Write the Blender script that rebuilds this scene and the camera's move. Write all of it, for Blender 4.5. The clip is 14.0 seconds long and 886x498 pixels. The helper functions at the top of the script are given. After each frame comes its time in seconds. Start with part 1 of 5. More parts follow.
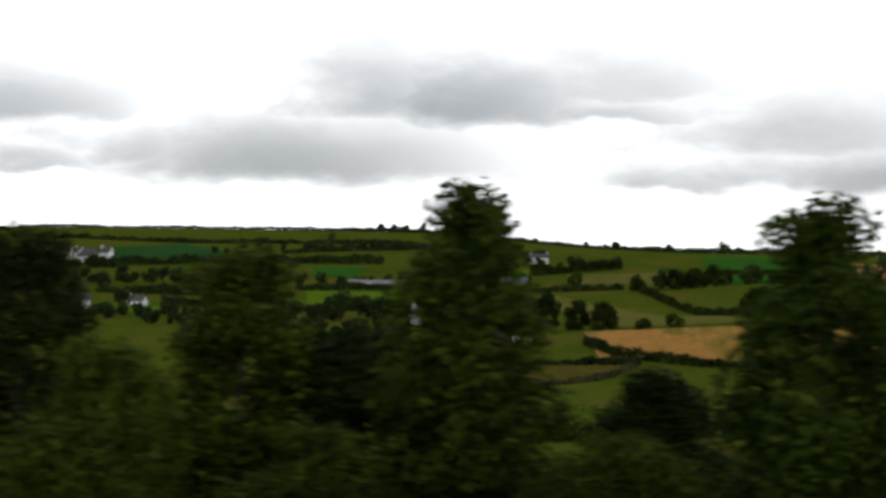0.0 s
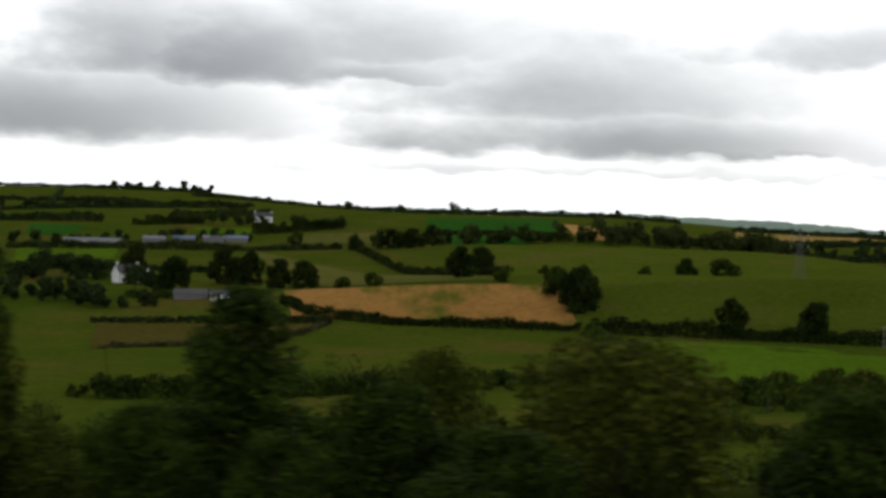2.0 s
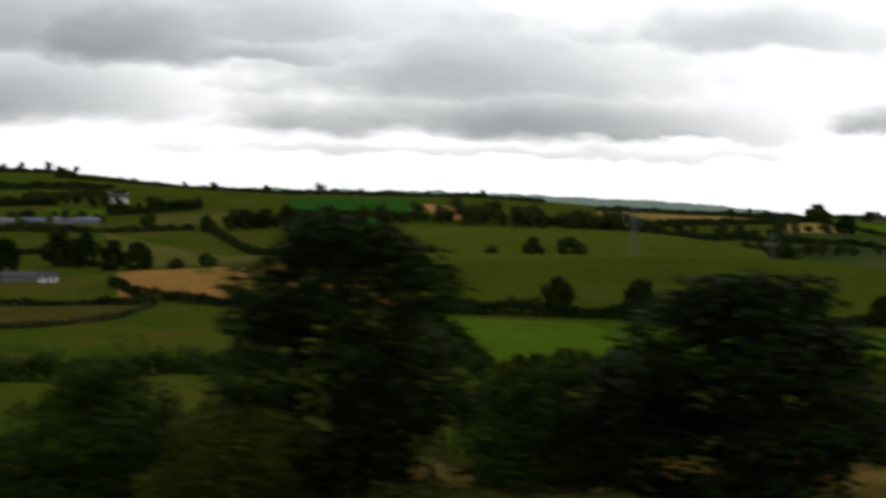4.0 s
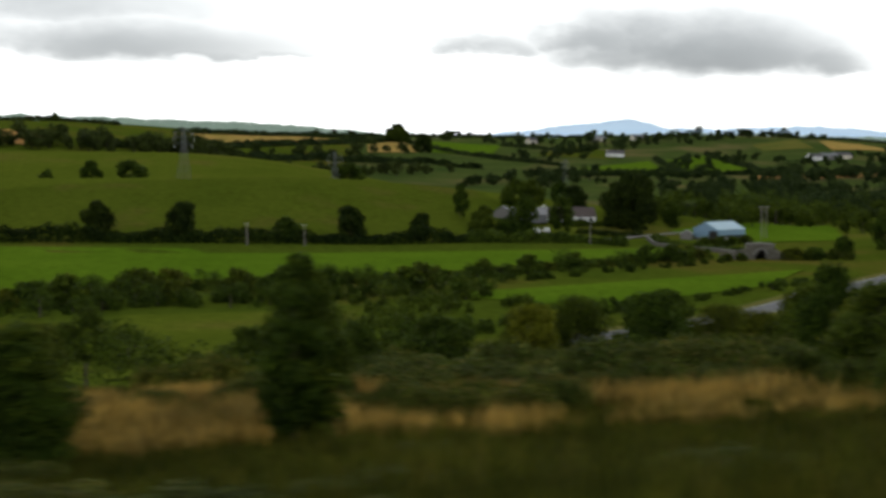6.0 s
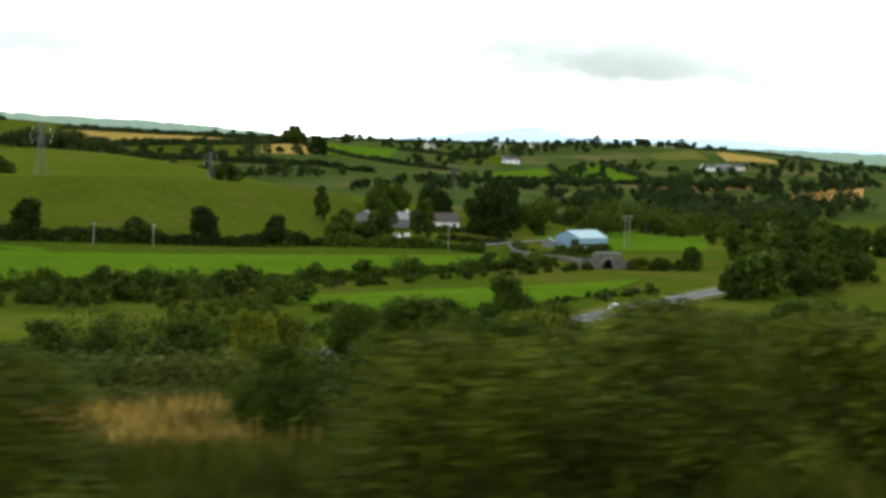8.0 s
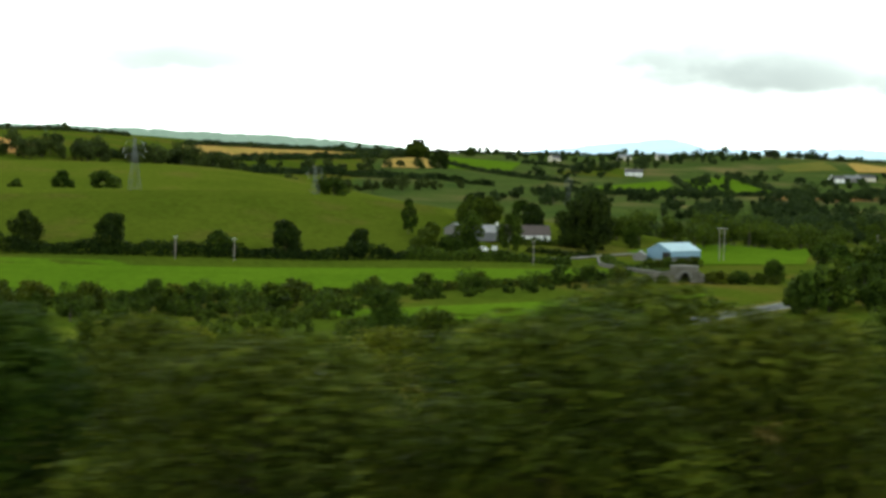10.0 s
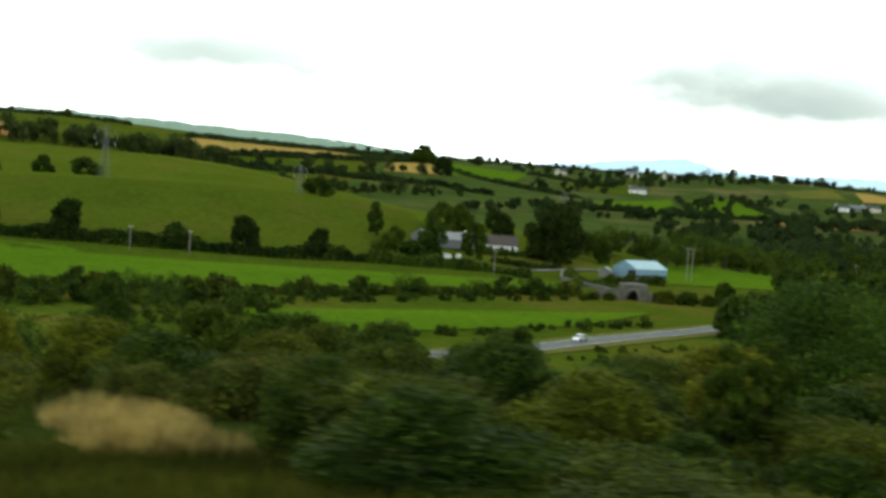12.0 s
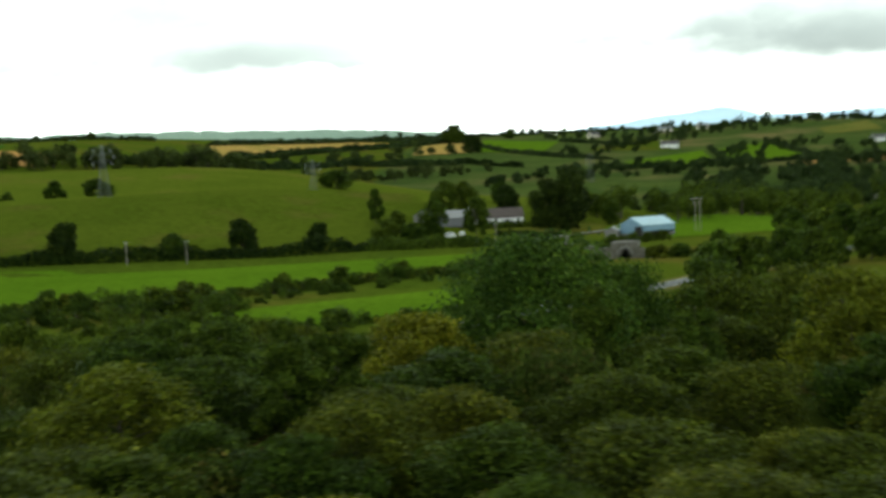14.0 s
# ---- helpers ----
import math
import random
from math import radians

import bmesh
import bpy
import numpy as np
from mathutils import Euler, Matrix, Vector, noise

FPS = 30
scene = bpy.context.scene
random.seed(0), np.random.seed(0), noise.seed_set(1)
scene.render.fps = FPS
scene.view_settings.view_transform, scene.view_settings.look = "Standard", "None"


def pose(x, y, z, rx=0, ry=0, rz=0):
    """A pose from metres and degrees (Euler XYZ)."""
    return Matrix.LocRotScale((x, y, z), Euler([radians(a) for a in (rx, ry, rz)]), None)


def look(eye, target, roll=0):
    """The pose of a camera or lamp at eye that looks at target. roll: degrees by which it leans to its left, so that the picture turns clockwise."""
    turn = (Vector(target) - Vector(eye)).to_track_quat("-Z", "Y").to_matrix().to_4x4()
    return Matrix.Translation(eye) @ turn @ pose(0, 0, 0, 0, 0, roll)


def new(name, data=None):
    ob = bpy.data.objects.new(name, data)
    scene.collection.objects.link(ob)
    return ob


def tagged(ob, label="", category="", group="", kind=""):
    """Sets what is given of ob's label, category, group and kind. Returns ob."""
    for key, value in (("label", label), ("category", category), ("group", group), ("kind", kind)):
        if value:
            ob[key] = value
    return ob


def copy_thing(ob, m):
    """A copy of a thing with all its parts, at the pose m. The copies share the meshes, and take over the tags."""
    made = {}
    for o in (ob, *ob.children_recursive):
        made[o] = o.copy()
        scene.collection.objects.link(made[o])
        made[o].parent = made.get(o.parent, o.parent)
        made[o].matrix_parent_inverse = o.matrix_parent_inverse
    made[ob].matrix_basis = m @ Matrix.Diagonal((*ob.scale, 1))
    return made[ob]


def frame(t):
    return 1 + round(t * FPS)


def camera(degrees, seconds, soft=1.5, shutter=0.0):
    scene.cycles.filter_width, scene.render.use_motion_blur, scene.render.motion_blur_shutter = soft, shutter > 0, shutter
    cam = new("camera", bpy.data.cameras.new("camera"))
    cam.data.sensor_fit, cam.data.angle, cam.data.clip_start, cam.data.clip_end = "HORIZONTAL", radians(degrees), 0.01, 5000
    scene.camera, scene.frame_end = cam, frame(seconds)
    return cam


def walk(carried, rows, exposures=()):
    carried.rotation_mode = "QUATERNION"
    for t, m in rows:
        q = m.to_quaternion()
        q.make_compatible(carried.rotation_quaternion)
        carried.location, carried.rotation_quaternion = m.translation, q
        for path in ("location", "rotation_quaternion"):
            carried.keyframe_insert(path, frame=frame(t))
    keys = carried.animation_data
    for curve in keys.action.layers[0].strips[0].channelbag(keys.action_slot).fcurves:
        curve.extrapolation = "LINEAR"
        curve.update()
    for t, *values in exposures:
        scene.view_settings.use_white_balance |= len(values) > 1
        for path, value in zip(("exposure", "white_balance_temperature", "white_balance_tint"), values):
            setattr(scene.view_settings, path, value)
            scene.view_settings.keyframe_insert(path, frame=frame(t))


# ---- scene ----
# Camera: carried in a train along a gently curving line, 3 m above the rails' shoulder.
cam = camera(30.85, 14.0, soft=3.3, shutter=0.75)
# seconds, x, y, heading right of +y, degrees down, roll
PATH = (
    (0, 0.00, 0.00, -6.16, -1.02, 0.92),
    (0.5, 5.85, -0.01, -5.33, -1.13, 1.04),
    (1, 11.69, -0.03, -3.15, -1.61, 0.06),
    (1.5, 17.52, -0.08, -0.98, -1.19, 1.61),
    (2, 23.35, -0.15, 2.62, 0.25, 1.31),
    (2.2, 25.68, -0.18, 2.36, -0.21, 1.04),
    (4.3, 50.06, -0.72, 8.52, 1.43, 1.05),
    (4.5, 52.38, -0.78, 10.01, 1.90, 1.10),
    (5, 58.17, -0.97, 13.85, 3.07, 0.53),
    (5.5, 63.95, -1.18, 18.27, 3.44, 0.49),
    (6, 69.72, -1.41, 20.72, 3.52, 0.11),
    (6.5, 75.49, -1.65, 21.78, 3.74, 0.11),
    (7, 81.25, -1.92, 23.35, 3.69, -0.41),
    (7.5, 87.00, -2.21, 23.50, 3.49, 0.31),
    (8, 92.75, -2.52, 23.85, 3.33, 1.41),
    (8.5, 98.49, -2.84, 21.23, 3.77, 0.68),
    (10.8, 124.81, -4.61, 18.33, 2.70, 1.40),
    (11, 127.09, -4.78, 18.40, 2.81, 1.76),
    (11.5, 132.79, -5.23, 18.56, 2.49, 2.62),
    (12, 138.49, -5.70, 18.15, 2.71, 4.22),
    (12.5, 144.17, -6.19, 17.77, 3.13, 3.27),
    (13, 149.85, -6.69, 18.37, 2.62, 2.51),
    (13.5, 155.53, -7.22, 17.92, 3.17, 1.16),
    (14, 161.19, -7.77, 16.04, 3.46, -2.67),
)


def aim(x, y, heading, down, roll):
    eye = Vector((x, y, 0))
    h, d = radians(heading), radians(down)
    ahead = Vector((math.sin(h) * math.cos(d), math.cos(h) * math.cos(d), -math.sin(d)))
    return look(eye, eye + ahead * 100, ROLL_SIGN * roll)


ROLL_SIGN = 1
walk(cam, [(row[0], aim(*row[1:])) for row in PATH],
     exposures=((0, -0.35, 6500, 10), (1, -0.45, 6500, 10), (2, -0.65, 6500, 10), (4.5, -0.75, 6500, 10), (5.5, -0.45, 6500, 9), (6.5, 0.05, 6500, 7),
                (7.5, 0.55, 6500, 1), (8.5, 0.62, 6500, -3), (11, 0.48, 6500, -7), (14, 0.36, 6500, -9)))

# ---- world: bright broken overcast, sun behind the clouds ahead of the camera ----
SUN_UP, SUN_ROUND = radians(48), radians(15)
world = bpy.data.worlds.new("overcast_sky")
scene.world = world
world.use_nodes = True
wn, wl = world.node_tree.nodes, world.node_tree.links
wn.clear()


def wmath(op, a, b=None, c=None, clamp=False):
    n = wn.new("ShaderNodeMath")
    n.operation, n.use_clamp = op, clamp
    for i, v in enumerate((a, b, c)):
        if v is None:
            continue
        if isinstance(v, (int, float)):
            n.inputs[i].default_value = v
        else:
            wl.new(v, n.inputs[i])
    return n.outputs[0]


sky = wn.new("ShaderNodeTexSky")
sky.sky_type, sky.sun_disc = "NISHITA", False
sky.sun_elevation, sky.sun_rotation = SUN_UP, SUN_ROUND
coord = wn.new("ShaderNodeTexCoord")
split = wn.new("ShaderNodeSeparateXYZ")
wl.new(coord.outputs["Generated"], split.inputs[0])
depth = wmath("MAXIMUM", wmath("ABSOLUTE", split.outputs[1]), 0.05)
across, up = wmath("DIVIDE", split.outputs[0], depth), wmath("DIVIDE", split.outputs[2], depth)
flat = wn.new("ShaderNodeCombineXYZ")
wl.new(across, flat.inputs[0])
wl.new(wmath("MULTIPLY", up, 2.2), flat.inputs[1])
billow = wn.new("ShaderNodeTexNoise")
billow.inputs["Scale"].default_value, billow.inputs["Detail"].default_value, billow.inputs["Roughness"].default_value = 11, 7, 0.55
wl.new(flat.outputs[0], billow.inputs["Vector"])
ragged = wn.new("ShaderNodeTexNoise")
ragged.inputs["Scale"].default_value, ragged.inputs["Detail"].default_value = 26, 4
wl.new(flat.outputs[0], ragged.inputs["Vector"])
shift = wmath("MULTIPLY", wmath("SUBTRACT", billow.outputs[0], 0.5), 0.14)
lift = wmath("MULTIPLY", wmath("SUBTRACT", ragged.outputs[0], 0.5), 0.018)
# cloud banks: across, up, half width, half height, density
CLOUDS = ((-0.085, 0.104, 0.060, 0.025, 1.1), (-0.015, 0.101, 0.065, 0.009, 0.8), (-0.150, 0.106, 0.065, 0.028, 0.85), (-0.205, 0.068, 0.115, 0.024, 1.05),
          (-0.310, 0.074, 0.060, 0.016, 0.8), (-0.385, 0.068, 0.045, 0.010, 0.85), (-0.395, 0.104, 0.080, 0.019, 0.9), (0.150, 0.061, 0.120, 0.015, 1.08),
          (0.235, 0.058, 0.060, 0.005, 0.85), (0.045, 0.060, 0.060, 0.009, 0.75), (0.120, 0.086, 0.120, 0.026, 0.72), (-0.030, 0.116, 0.120, 0.024, 0.65),
          (0.420, 0.067, 0.032, 0.009, 0.85), (0.580, 0.063, 0.095, 0.022, 1.55), (0.500, 0.071, 0.050, 0.016, 1.15), (0.650, 0.062, 0.055, 0.014, 1.25),
          (0.130, 0.045, 0.200, 0.004, 0.36), (0.290, 0.120, 0.110, 0.016, 0.5))
total = None
for u0, v0, w, h, k in CLOUDS:
    du = wmath("DIVIDE", wmath("SUBTRACT", wmath("ADD", across, shift), u0), w * 1.22)
    dv = wmath("DIVIDE", wmath("SUBTRACT", wmath("ADD", up, lift), v0), h * 1.45)
    dv = wmath("MAXIMUM", dv, wmath("MULTIPLY", dv, -3.4))
    r2 = wmath("ADD", wmath("MULTIPLY", du, du), wmath("MULTIPLY", dv, dv))
    one = wmath("MULTIPLY", wmath("POWER", 2.718, wmath("MULTIPLY", r2, -1.0)), k)
    total = one if total is None else wmath("MAXIMUM", total, one)
total = wmath("MULTIPLY", total, 1.35)
body = wmath("ADD", total, wmath("MULTIPLY", wmath("SUBTRACT", billow.outputs[0], 0.5), 1.15))
body = wmath("ADD", body, wmath("MULTIPLY", wmath("SUBTRACT", ragged.outputs[0], 0.5), 0.30))
body = wmath("MAXIMUM", wmath("SUBTRACT", body, 0.15), 0.0)
thick = wmath("SUBTRACT", 1.0, wmath("POWER", 2.718, wmath("MULTIPLY", body, -1.25)), clamp=True)
# unseen overhead and behind, the deck is made heavier grey to dim the land
overhead = wmath("MULTIPLY", wmath("SUBTRACT", split.outputs[2], 0.22), 2.2, clamp=True)
thick = wmath("MAXIMUM", thick, wmath("MULTIPLY", overhead, wmath("ADD", wmath("MULTIPLY", billow.outputs[0], 0.30), 0.68)), clamp=True)
deck = wn.new("ShaderNodeMixRGB")
deck.inputs[1].default_value, deck.inputs[2].default_value = (1.95, 1.98, 2.0, 1), (0.32, 0.35, 0.385, 1)
wl.new(thick, deck.inputs[0])
thin = wn.new("ShaderNodeMixRGB")
thin.blend_type, thin.inputs[0].default_value, thin.inputs[2].default_value = "MULTIPLY", 1, (0.12, 0.12, 0.12, 1)
wl.new(sky.outputs[0], thin.inputs[1])
mixed = wn.new("ShaderNodeMixRGB")
mixed.inputs[0].default_value = 0.93
wl.new(thin.outputs[0], mixed.inputs[1])
wl.new(deck.outputs[0], mixed.inputs[2])
ground_glow = wn.new("ShaderNodeBackground")
wl.new(mixed.outputs[0], ground_glow.inputs[0])
ground_glow.inputs[1].default_value = 0.95
wout = wn.new("ShaderNodeOutputWorld")
wl.new(ground_glow.outputs[0], wout.inputs[0])

sun = new("sun", bpy.data.lights.new("sun", "SUN"))
sun.data.energy, sun.data.angle, sun.data.color = 0.6, radians(14), (1, 0.95, 0.86)
sun.matrix_world = look((0, 0, 0), (-math.sin(SUN_ROUND) * math.cos(SUN_UP), -math.cos(SUN_ROUND) * math.cos(SUN_UP), -math.sin(SUN_UP)))


# ---- materials ----
def material(name, rough=0.8, metal=0.0, shine=0.25):
    m = bpy.data.materials.new(name)
    m.use_nodes = True
    b = m.node_tree.nodes["Principled BSDF"]
    b.inputs["Roughness"].default_value, b.inputs["Metallic"].default_value = rough, metal
    b.inputs["Specular IOR Level"].default_value = shine
    return m, m.node_tree.nodes, m.node_tree.links, b


def noise_node(nodes, links, scale, detail=4, stretch=None, rough=0.6):
    tc = nodes.new("ShaderNodeTexCoord")
    n = nodes.new("ShaderNodeTexNoise")
    n.inputs["Scale"].default_value, n.inputs["Detail"].default_value, n.inputs["Roughness"].default_value = scale, detail, rough
    mp = nodes.new("ShaderNodeMapping")
    if stretch:
        mp.inputs["Scale"].default_value = stretch[:3]
        if len(stretch) > 3:
            mp.inputs["Rotation"].default_value[2] = radians(stretch[3])
    links.new(tc.outputs["Object"], mp.inputs[0])
    links.new(mp.outputs[0], n.inputs["Vector"])
    return n.outputs[0]


def ramp(nodes, links, value, stops):
    r = nodes.new("ShaderNodeValToRGB")
    e = r.color_ramp.elements
    while len(e) < len(stops):
        e.new(0.5)
    for el, (p, c) in zip(e, stops):
        el.position, el.color = p, (*c, 1)
    links.new(value, r.inputs[0])
    return r.outputs[0]


def mix(nodes, links, kind, fac, a, b):
    n = nodes.new("ShaderNodeMixRGB")
    n.blend_type = kind
    for sock, v in zip(n.inputs, (fac, a, b)):
        if isinstance(v, (int, float)):
            sock.default_value = v
        elif isinstance(v, tuple):
            sock.default_value = (*v, 1)
        else:
            links.new(v, sock)
    return n.outputs[0]


def bump(nodes, links, bsdf, value, strength, distance=0.05):
    b = nodes.new("ShaderNodeBump")
    b.inputs["Strength"].default_value, b.inputs["Distance"].default_value = strength, distance
    links.new(value, b.inputs["Height"])
    links.new(b.outputs[0], bsdf.inputs["Normal"])


def turf(name, dark, light, patch=None, patch_size=0.012, stripes=None, patch_at=(0.52, 0.66)):
    """Grass or stubble: broad patches, tufts and fine grain; patch is the colour of worn or weedy areas."""
    m, n, l, b = material(name, 1.0, 0.0, 0.0)
    broad = noise_node(n, l, 0.02, 5)
    tuft = noise_node(n, l, 0.35, 5, rough=0.7)
    grain = noise_node(n, l, 4.0, 3)
    c = ramp(n, l, broad, ((0.32, dark), (0.68, light)))
    if patch:
        spots = noise_node(n, l, patch_size, 4, stripes)
        k = ramp(n, l, spots, ((patch_at[0], (0, 0, 0)), (patch_at[1], (1, 1, 1))))
        c = mix(n, l, "MIX", k, c, patch)
    c = mix(n, l, "MULTIPLY", 0.8, c, ramp(n, l, tuft, ((0.3, (0.55, 0.57, 0.55)), (0.65, (1.15, 1.13, 1.1)))))
    c = mix(n, l, "MULTIPLY", 0.5, c, ramp(n, l, grain, ((0.3, (0.7, 0.7, 0.7)), (0.7, (1.2, 1.2, 1.2)))))
    l.new(c, b.inputs["Base Color"])
    bump(n, l, b, tuft, 0.5, 0.3)
    return m


def leaf(name, dark, light, odd=None):
    """Leaves: colour varies leaf by leaf and tree by tree, with light passing through."""
    m, n, l, b = material(name, 0.7, 0.0, 0.06)
    geo = n.new("ShaderNodeNewGeometry")
    info = n.new("ShaderNodeObjectInfo")
    c = ramp(n, l, geo.outputs["Random Per Island"], ((0.0, dark), (0.75, light), (1.0, odd or light)))
    hue = ramp(n, l, info.outputs["Random"], ((0.0, (0.74, 0.82, 0.72)), (0.5, (1, 1, 1)), (1.0, (1.28, 1.14, 0.9))))
    c = mix(n, l, "MULTIPLY", 1, c, hue)
    clump = noise_node(n, l, 0.9, 3)
    c = mix(n, l, "MULTIPLY", 1.0, c, ramp(n, l, clump, ((0.34, (0.5, 0.52, 0.5)), (0.66, (1.4, 1.38, 1.25)))))
    stand = noise_node(n, l, 0.11, 2)
    c = mix(n, l, "MULTIPLY", 1.0, c, ramp(n, l, stand, ((0.36, (0.66, 0.70, 0.72)), (0.64, (1.34, 1.30, 1.15)))))
    l.new(c, b.inputs["Base Color"])
    t = n.new("ShaderNodeBsdfTranslucent")
    l.new(c, t.inputs[0])
    s = n.new("ShaderNodeMixShader")
    s.inputs[0].default_value = 0.3
    l.new(b.outputs[0], s.inputs[1])
    l.new(t.outputs[0], s.inputs[2])
    l.new(s.outputs[0], n["Material Output"].inputs[0])
    return m


def plain(name, colour, rough=0.7, metal=0.0, wear=0.25, size=1.5):
    """Painted, metal or rendered surface with stains at two scales."""
    m, n, l, b = material(name, rough, metal)
    big, small = noise_node(n, l, size, 4), noise_node(n, l, size * 9, 3)
    c = mix(n, l, "MULTIPLY", 1, colour, ramp(n, l, big, ((0.3, (1 - wear,) * 3), (0.7, (1.05,) * 3))))
    c = mix(n, l, "MULTIPLY", 0.6, c, ramp(n, l, small, ((0.3, (1 - wear,) * 3), (0.7, (1.05,) * 3))))
    l.new(c, b.inputs["Base Color"])
    bump(n, l, b, small, 0.15, 0.02)
    return m


GRASS = turf("pasture_grass", (0.05085, 0.078, 0.00792), (0.0791, 0.1, 0.01098), (0.09605, 0.085, 0.01608), 0.02)
HILL = turf("hill_pasture", (0.068, 0.092, 0.0095), (0.092, 0.116, 0.0125), (0.100, 0.098, 0.018), 0.02)
MEADOW = turf("bright_meadow", (0.0678, 0.125, 0.00792), (0.09266, 0.155, 0.01098))
EMERALD = turf("emerald_ley", (0.026, 0.092, 0.012), (0.034, 0.112, 0.015))
TEAL = turf("dark_green_crop", (0.020, 0.066, 0.018), (0.028, 0.080, 0.022))
OLIVE = turf("olive_pasture", (0.105, 0.105, 0.0234), (0.135, 0.13, 0.0302), (0.09, 0.11, 0.0234), 0.03)
ROUGH = turf("rough_pasture", (0.0678, 0.062, 0.012), (0.09605, 0.078, 0.01812))
STUBBLE = turf("ripe_stubble", (0.32, 0.165, 0.045), (0.39, 0.205, 0.060), (0.115, 0.115, 0.018), 0.035, (1.0, 0.25, 1.0, 4.0), (0.47, 0.60))
WHEAT = turf("pale_wheat", (0.32, 0.21, 0.060), (0.38, 0.26, 0.080), (0.20, 0.17, 0.035), 0.02)
TAN = turf("tan_stubble", (0.40, 0.215, 0.070), (0.46, 0.26, 0.090))
BANK = turf("bank_grass", (0.017, 0.027, 0.005), (0.036, 0.045, 0.008), (0.07, 0.052, 0.016), 0.09)
HILL_LOW = turf("lower_hill_pasture", (0.056, 0.078, 0.0080), (0.074, 0.096, 0.0105), (0.082, 0.084, 0.015), 0.03)
FAR_LAND = turf("far_patchwork_pasture", (0.040, 0.066, 0.016), (0.066, 0.088, 0.021), (0.125, 0.108, 0.042), 0.007)
YELLOW = turf("flowering_yellow_crop", (0.40, 0.32, 0.02), (0.50, 0.42, 0.03))
TREE_LEAF = leaf("broad_leaf", (0.020, 0.038, 0.004), (0.056, 0.086, 0.010), (0.080, 0.110, 0.014))
DARK_LEAF = leaf("dark_leaf", (0.012, 0.021, 0.004), (0.028, 0.044, 0.007))
BUSH_LEAF = leaf("bush_leaf", (0.030, 0.042, 0.004), (0.074, 0.094, 0.010), (0.11, 0.12, 0.014))
YELLOW_LEAF = leaf("yellowish_leaf", (0.065, 0.082, 0.006), (0.135, 0.150, 0.012), (0.17, 0.175, 0.02))
BRAMBLE_LEAF = leaf("bramble_leaf", (0.036, 0.054, 0.008), (0.090, 0.115, 0.020), (0.15, 0.12, 0.036))
FRESH_LEAF = leaf("fresh_green_leaf", (0.026, 0.056, 0.008), (0.060, 0.106, 0.015), (0.088, 0.135, 0.021))
ROUGH_LEAF = leaf("rough_hedge_leaf", (0.03, 0.035, 0.02), (0.07, 0.075, 0.037))
GREY_WALL = plain("grey_render", (0.18, 0.18, 0.19), 0.9)
FAR_LEAF = leaf("far_leaf", (0.020, 0.034, 0.011), (0.042, 0.062, 0.018))
BARK = plain("bark", (0.075, 0.06, 0.045), 0.9)
ROAD = plain("asphalt", (0.080, 0.082, 0.088), 0.8, size=0.2)
ROAD_LINE = plain("road_paint", (0.75, 0.75, 0.72))
VERGE = turf("road_verge", (0.11, 0.11, 0.032), (0.15, 0.14, 0.045), (0.10, 0.12, 0.02), 0.05)
WHITE = plain("white_render", (0.80, 0.80, 0.77), wear=0.15, size=0.4)
CREAM = plain("cream_render", (0.62, 0.56, 0.46), wear=0.15, size=0.4)
SLATE = plain("slate_roof", (0.075, 0.070, 0.075), 0.6, size=0.8)
BROWN_TILE = plain("brown_tile_roof", (0.085, 0.065, 0.06), 0.7, size=0.8)
BLUE_METAL = plain("blue_cladding", (0.19, 0.30, 0.40), 0.5, 0.0, 0.15, 0.5)
DARK_BLUE = plain("dark_blue_roof_sheet", (0.10, 0.14, 0.22), 0.5, 0.0, 0.2, 0.5)
PALE_METAL = plain("pale_blue_roof_sheet", (0.36, 0.50, 0.58), 0.45, 0.0, 0.15, 0.5)
GREY_METAL = plain("grey_roof_sheet", (0.17, 0.175, 0.19), 0.5, 0.0, 0.2, 0.5)
STEEL = plain("galvanised_steel", (0.17, 0.18, 0.18), 0.5, 0.7)
WOOD = plain("weathered_pole", (0.26, 0.23, 0.20), 0.9)
BLOCK = plain("grey_blockwork", (0.20, 0.19, 0.18), 0.9)
# near-black: house doors, and panels that paint the shade inside openings
DOOR_AND_SHADE = plain("dark_door_and_shade", (0.03, 0.028, 0.026), 0.9)
GLASS = plain("window_glass", (0.04, 0.05, 0.06), 0.08, 0, 0.05)
CONCRETE = plain("yard_concrete", (0.20, 0.19, 0.165), 0.9)
CERAMIC = plain("insulator_glass", (0.75, 0.78, 0.78), 0.2)
PAINT_SILVER = plain("silver_car_paint", (0.55, 0.56, 0.58), 0.25, 0.6, 0.03)
PAINT_WHITE = plain("white_van_paint", (0.85, 0.85, 0.85), 0.3, 0, 0.03)
RUBBER = plain("tyre_rubber", (0.02, 0.02, 0.02), 0.9)
# backdrop materials: aerial haze is painted in by tint and faint emission
HAZE = bpy.data.materials.new("mountain_painted_haze")
HAZE.use_nodes = True
RIDGE_HAZE = bpy.data.materials.new("ridge_painted_haze")
RIDGE_HAZE.use_nodes = True


